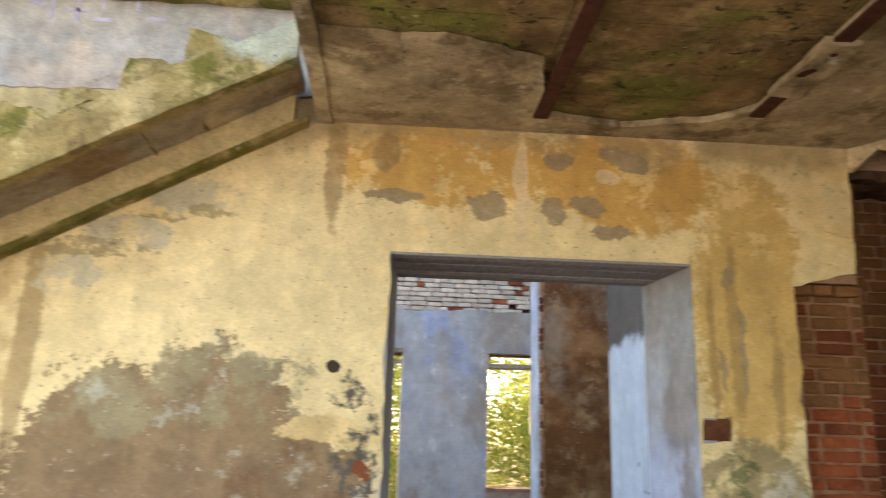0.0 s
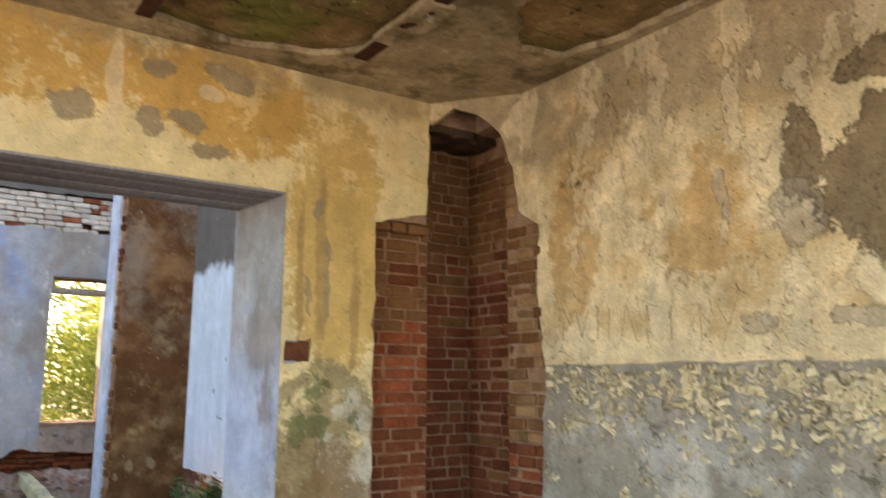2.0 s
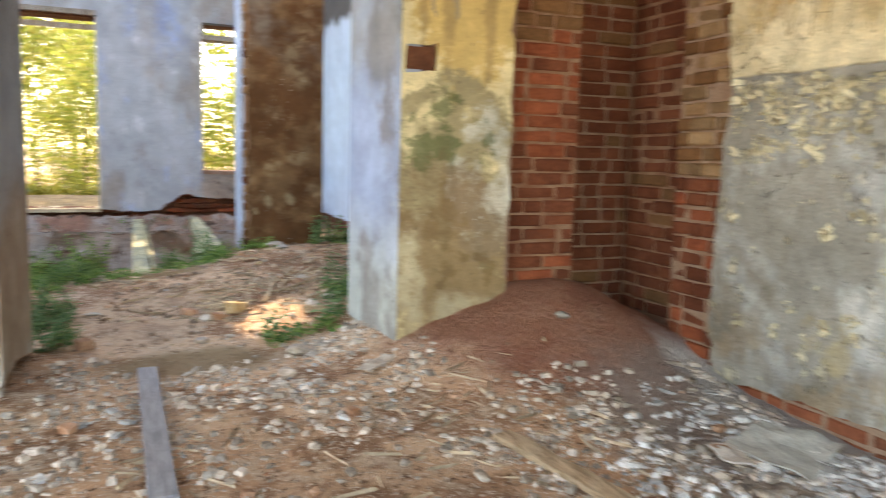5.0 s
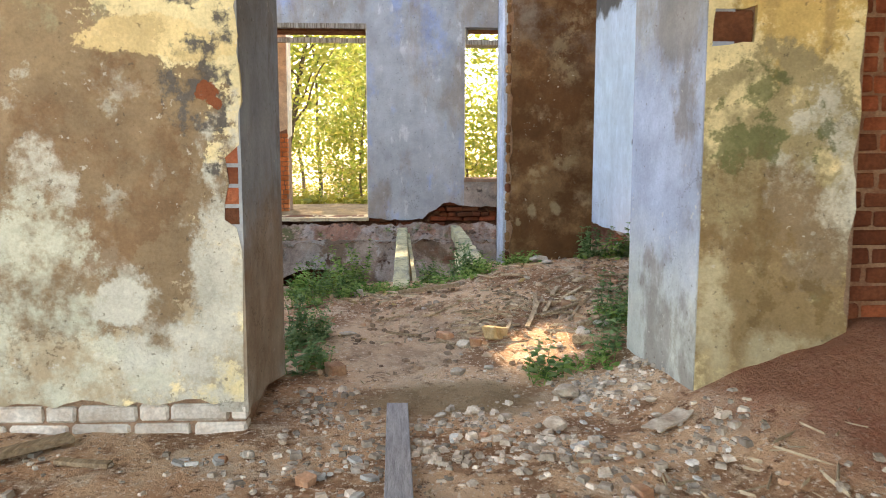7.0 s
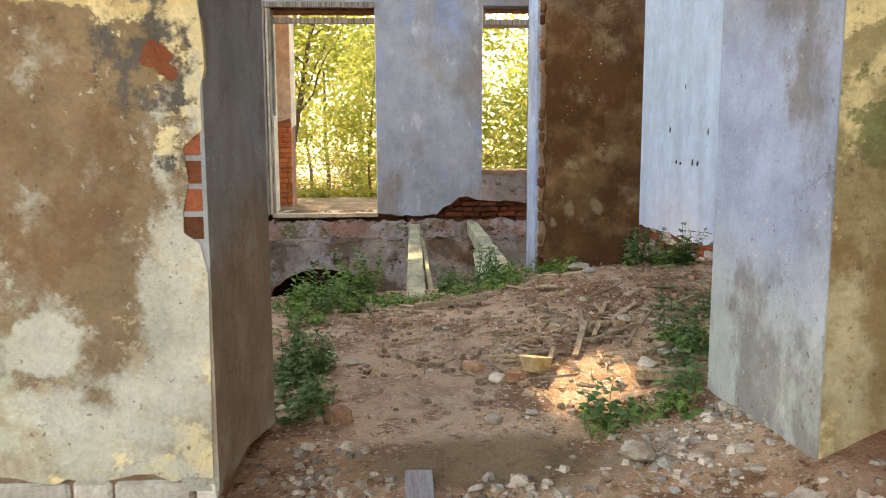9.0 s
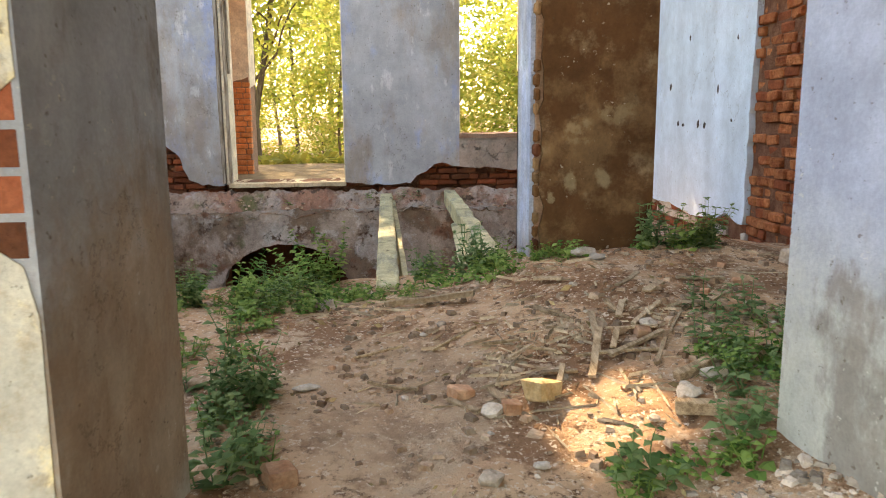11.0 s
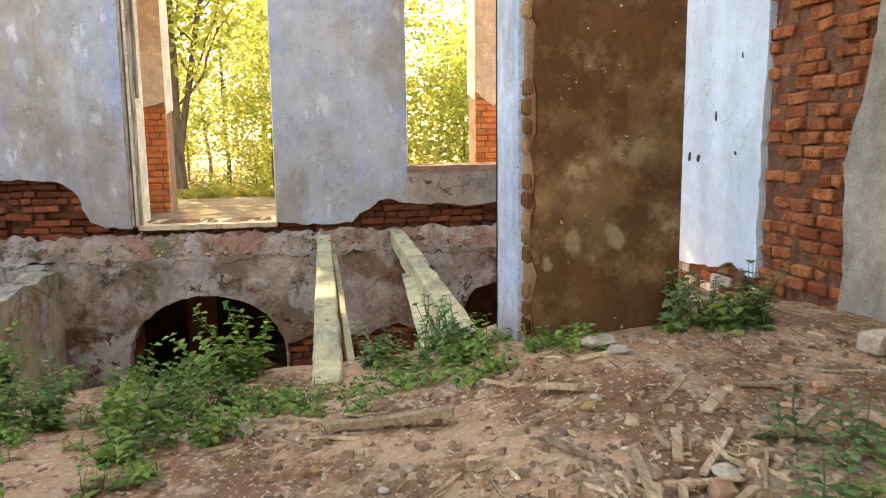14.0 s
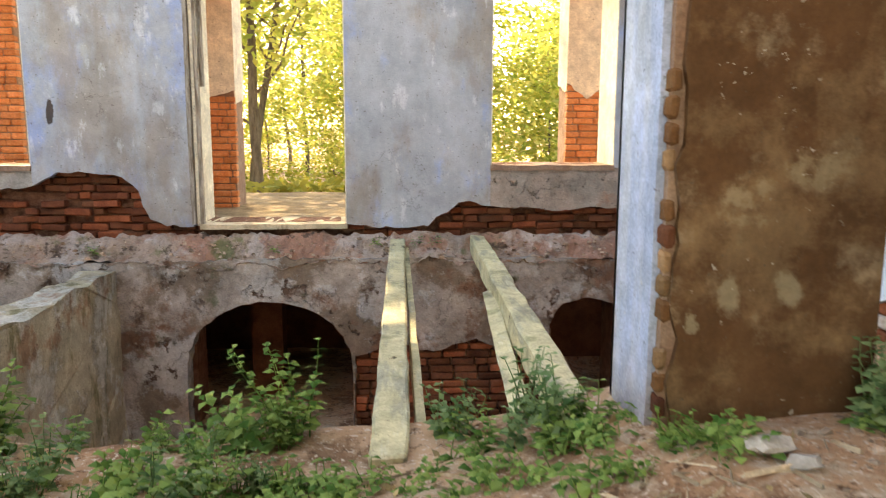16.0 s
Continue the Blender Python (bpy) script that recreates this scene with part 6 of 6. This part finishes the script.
board("plank", 0.71, 5.82, 0.72, 3.9, 0.115, 0.035, GREYWOOD, "smooth grey board lying on the earth", 1, 0.02, 0.002)
board("plank", 2.30, 4.12, 2.46, 3.30, 0.115, 0.03, OLDWOOD, "brown weathered board lying in the rubble", 2, 0.02)
board("plank", 0.73, 8.30, 1.24, 8.14, 0.05, 0.034, SPLINTWOOD, "short pale wooden batten on the earth", 3, 0.045)
board("wood_piece", 1.77, 7.42, 1.62, 6.99, 0.035, 0.014, OLDWOOD, "rotten wood piece on the earth", 4, 0.02)
board("wood_piece", 1.75, 7.16, 2.05, 7.30, 0.03, 0.016, OLDWOOD, "pale split wood piece on the earth", 5, 0.025)
board("wood_piece", 2.18, 7.52, 2.40, 7.44, 0.04, 0.01, OLDWOOD, "pale split wood piece on the earth", 6)
board("wood_piece", 1.52, 7.82, 1.63, 7.64, 0.05, 0.012, OLDWOOD, "pale flat wood piece on the earth", 7)
board("log", 1.86, 6.64, 2.12, 6.52, 0.055, 0.05, OLDWOOD, "short grey weathered log beside the jamb", 8, 0.04)
board("log", 1.95, 6.86, 2.14, 6.95, 0.05, 0.04, OLDWOOD, "short grey weathered log beside the jamb", 9, 0.03)
board("stick", 0.56, 7.56, 0.81, 7.66, 0.018, 0.012, OLDWOOD, "thin dark stick on the earth", 10)
board("stick", 0.95, 7.55, 1.2, 7.75, 0.015, 0.012, OLDWOOD, "thin dark stick on the earth", 11)
board("wood_piece", 1.86, 7.4, 1.78, 7.22, 0.03, 0.012, OLDWOOD, "rotten wood piece on the earth", 12, 0.02)
board("wood_piece", 1.6, 7.2, 1.98, 7.15, 0.025, 0.012, OLDWOOD, "rotten wood piece on the earth", 13, 0.02)
board("wood_piece", 2.05, 7.25, 1.92, 7.02, 0.02, 0.012, OLDWOOD, "rotten wood piece on the earth", 14, 0.02)
board("plank", -1.25, 5.05, -0.85, 5.42, 0.09, 0.03, OLDWOOD, "brown board leaning in the rubble by the wall", 15, 0.03)
board("plank", -0.8, 5.15, -0.55, 5.1, 0.05, 0.02, OLDWOOD, "short brown wood piece by the wall", 16, 0.02)
for i, (x, y) in enumerate(((1.45, 7.35), (1.3, 7.5), (1.5, 7.1), (2.2, 7.2), (2.3, 7.1), (1.05, 6.95), (1.2, 7.0), (1.9, 7.65), (2.6, 7.35), (0.75, 7.2))):
    w = rnd.uniform(0, 3.1)
    ln = rnd.uniform(0.06, 0.14)
    board("wood_piece", x - ln * math.cos(w), y - ln * math.sin(w), x + ln * math.cos(w), y + ln * math.sin(w), rnd.uniform(0.015, 0.04), 0.014, OLDWOOD, "rotten wood piece on the earth", 20 + i)
for i, (ax, ay, bx, by, w) in enumerate(((1.70, 7.20, 1.80, 7.62, 0.05), (1.90, 7.50, 1.97, 7.68, 0.05), (1.95, 7.42, 2.16, 7.62, 0.04), (1.80, 7.40, 2.05, 7.36, 0.035), (2.12, 7.76, 2.24, 7.86, 0.07), (2.36, 7.92, 2.62, 7.88, 0.05), (1.60, 8.16, 1.74, 8.06, 0.07), (2.42, 7.62, 2.58, 7.72, 0.03), (2.0, 7.86, 2.16, 8.02, 0.05), (1.58, 7.72, 1.66, 7.58, 0.03), (2.1, 7.3, 2.22, 7.5, 0.02), (1.3, 7.28, 1.42, 7.38, 0.03), (1.48, 7.0, 1.52, 7.14, 0.04))):
    board("wood_piece", ax, ay, bx, by, w * 0.65, 0.014, SPLINTWOOD, "pale split piece of rotten wood on the earth", 40 + i, 0.02, 0.02)
brick_r = new("brick_block", brick_mesh(0.26, 0.13, 0.10, 5, 0.015))
brick_r.data.materials.append(STONE)
brick_r.matrix_basis = Matrix.Translation((3.28, 8.26, ground(3.28, 8.26) + 0.05)) @ pose(0, 0, 0, 3, 4, 20)
tagged(brick_r, "grey brick lying on the earth by the wall", "brick")
brick_s = new("brick_block", brick_mesh(0.24, 0.12, 0.07, 6, 0.015))
brick_s.data.materials.append(DARKBRICK)
brick_s.matrix_basis = Matrix.Translation((3.5, 8.2, ground(3.5, 8.2) + 0.03)) @ pose(0, 0, 0, 3, -4, -10)
tagged(brick_s, "dark brick lying on the earth by the wall", "brick")


def crumpled(name, cx, cy, w, d, turn, material, label, seed, lift=0.03):
    bm = bmesh.new()
    bmesh.ops.create_grid(bm, x_segments=14, y_segments=12, size=0.5)
    m = pose(0, 0, 0, 0, 0, turn)
    for v in bm.verts:
        v.co.x *= w * (1 + 0.2 * noise.noise((v.co.y * 3, seed, 0)))
        v.co.y *= d * (1 + 0.2 * noise.noise((v.co.x * 3, seed, 5)))
        q = m @ v.co
        v.co = Vector((cx + q.x, cy + q.y, ground(cx + q.x, cy + q.y) + lift + 0.022 * noise.noise((q.x * 7, q.y * 7, seed))))
    bmesh.ops.solidify(bm, geom=list(bm.faces), thickness=0.008)
    return tagged(link_mesh(name, bm, material), label, "sheet")


LINO = two_tone("dirty_linoleum", (0.50, 0.48, 0.42), (0.68, 0.66, 0.58), 9.0, 0.6)
crumpled("linoleum_sheet", 3.68, 3.66, 0.55, 0.42, 25, LINO, "torn dirty sheet of linoleum on the rubble", 2.0)
crumpled("plaster_sheet", 3.3, 3.62, 0.22, 0.16, 70, LIMEBRICK, "broken flat piece of plaster on the rubble", 4.0)
crumpled("plaster_sheet", 3.85, 3.05, 0.35, 0.2, 10, LIMEBRICK, "broken flat piece of plaster on the rubble", 7.0)
crumpled("plaster_sheet", 2.02, 5.30, 0.24, 0.12, 30, STONE, "broken flat slab on the earth by the doorway", 9.0)
timber("wooden_stake", (4.04, 3.02, -0.1), (4.05, 3.03, 0.14), 0.05, 0.02, OLDWOOD, "short wooden stake leaning at the wall foot", cat="stake", cuts=2)

# curling paint on the long wall
vs, fs = [], []
rnd = random.Random(77)
for _ in range(9500):
    y, z = rnd.uniform(0.2, 4.6), rnd.uniform(0.35, 1.88)
    dens = 0.45 * noise.noise((y * 1.6, z * 3.2, 4.0)) + 1.0 * noise.noise((y * 10, z * 11, 8.0)) + 0.25 * smooth(1.3, 1.8, z)
    if dens < (0.04 if z > 1.38 else 0.44) + rnd.uniform(-0.12, 0.12) - 0.15 * (y < 3.2):
        continue
    s, w = rnd.uniform(0.004, 0.010) + 0.026 * rnd.random() ** 2.6, rnd.uniform(0, 6.3)
    a, b = Vector((0, math.cos(w), math.sin(w))), Vector((0, -math.sin(w), math.cos(w)))
    c, k, lift = Vector((4.067, y, z)), len(vs), s * rnd.uniform(0.5, 1.6)
    for i, (u, l) in enumerate(((-1, 0.0), (0, 0.25), (1, 1.0))):
        for v in (-0.7, 0.7):
            vs.append(c + a * (u + rnd.uniform(-0.45, 0.45)) * s + b * v * s * rnd.uniform(0.15, 1.3) - Vector((lift * l * rnd.uniform(0.6, 1.3) + 0.001, 0, 0)))
    fs.extend([(k, k + 1, k + 3, k + 2), (k + 2, k + 3, k + 5, k + 4)])
fl = new("paint_flakes", mesh_of("paint_flakes", vs, fs, FLAKE))
fl.parent = wall_right
tagged(fl, "curling cream paint flakes", kind="stuff")
# scratched strokes on the same wall
STROKES = [(4.42, 2.08, 4.42, 2.33), (4.42, 2.33, 4.34, 2.2), (4.28, 2.32, 4.22, 2.1), (4.15, 2.3, 4.22, 2.1), (4.06, 2.08, 4.05, 2.32), (3.95, 2.08, 3.94, 2.30), (4.05, 2.2, 3.95, 2.19), (3.84, 2.06, 3.78, 2.32), (3.78, 2.32, 3.7, 2.07),
           (3.6, 2.06, 3.59, 2.3), (3.59, 2.3, 3.5, 2.28), (3.4, 2.05, 3.39, 2.28), (3.28, 2.27, 3.17, 2.27), (3.17, 2.27, 3.16, 2.04), (3.05, 2.27, 2.98, 2.15), (2.9, 2.28, 3.0, 2.03)]
SCR = two_tone("scratched_plaster", (0.44, 0.33, 0.18), (0.60, 0.47, 0.27), 12.0)
bm = bmesh.new()
for y0, z0, y1, z1 in STROKES:
    p, q = Vector((4.067, y0, z0)), Vector((4.067, y1, z1))
    d = (q - p)
    m = Matrix.Translation((p + q) / 2) @ Matrix((Vector((1, 0, 0)), d.normalized(), Vector((1, 0, 0)).cross(d.normalized()))).transposed().to_4x4()
    bmesh.ops.create_cube(bm, size=1.0, matrix=m @ Matrix.Diagonal((0.004, d.length, 0.007, 1)))
part("scratched_marks", bm, SCR, wall_right, "scratched strokes in the plaster")

# larger broken plaster pieces along the wall foot
rnd = random.Random(61)
PLATE = two_tone("fallen_plaster", (0.40, 0.38, 0.35), (0.72, 0.69, 0.64), 7.0, grain=50.0, spread=0.4)
plates = []
for k in range(5):
    r = random.Random(100 + k)
    bm = bmesh.new()
    ring = [Vector((math.cos(a) * r.uniform(0.6, 1.1), math.sin(a) * r.uniform(0.5, 1.0), 0)) for a in [i * 2 * math.pi / 7 for i in range(7)]]
    low = [bm.verts.new(v * 0.5) for v in ring]
    top = [bm.verts.new(v * 0.47 + Vector((0, 0, 0.16 + r.uniform(-0.03, 0.03)))) for v in ring]
    bm.faces.new(top), bm.faces.new(low[::-1])
    for i in range(7):
        bm.faces.new((low[i], low[(i + 1) % 7], top[(i + 1) % 7], top[i]))
    me = bpy.data.meshes.new("plaster_piece")
    bm.to_mesh(me)
    bm.free()
    me.materials.append(PLATE)
    plates.append(me)
for _ in range(190):
    y = rnd.uniform(1.6, 4.4)
    x = 4.0 - abs(rnd.gauss(0, 0.42)) - (0.1 if y > 3.5 else 0.0)
    sz = 0.03 + 0.09 * rnd.random() ** 2.4
    ob = new("plaster_piece", rnd.choice(plates))
    ob.matrix_basis = Matrix.Translation((x, y, ground(x, y) + 0.008)) @ pose(0, 0, 0, rnd.uniform(-18, 18), rnd.uniform(-18, 18), rnd.uniform(0, 360)) @ Matrix.Diagonal((sz, sz, sz, 1))
    tagged(ob, "broken piece of fallen plaster on the floor", "plaster piece", "fallen plaster")
for _ in range(40):
    x, y = rnd.uniform(-0.3, 2.2), rnd.uniform(4.2, 5.6)
    sz = 0.03 + 0.07 * rnd.random() ** 2
    ob = new("plaster_piece", rnd.choice(plates))
    ob.matrix_basis = Matrix.Translation((x, y, ground(x, y) + 0.006)) @ pose(0, 0, 0, rnd.uniform(-14, 14), rnd.uniform(-14, 14), rnd.uniform(0, 360)) @ Matrix.Diagonal((sz, sz, sz, 1))
    tagged(ob, "broken piece of fallen plaster on the floor", "plaster piece", "fallen plaster")
# faded painted scribbles on the upper wall
bm = bmesh.new()
for x, z, w, h in ((-2.75, 4.95, 0.03, 0.22), (-2.62, 5.02, 0.16, 0.03), (-2.55, 4.92, 0.03, 0.2), (-2.4, 4.95, 0.14, 0.03), (-2.36, 5.05, 0.03, 0.16), (-2.9, 5.06, 0.12, 0.03), (-2.1, 5.05, 0.03, 0.15), (-2.0, 4.98, 0.14, 0.03)):
    add_box(bm, (x, DY0 - 0.0155, z), (x + w, DY0 - 0.011, z + h))
part("painted_scribble", bm, two_tone("blue_scribble_paint", (0.30, 0.30, 0.50), (0.45, 0.45, 0.60), 9.0), wall_door, "faded blue scribbles")
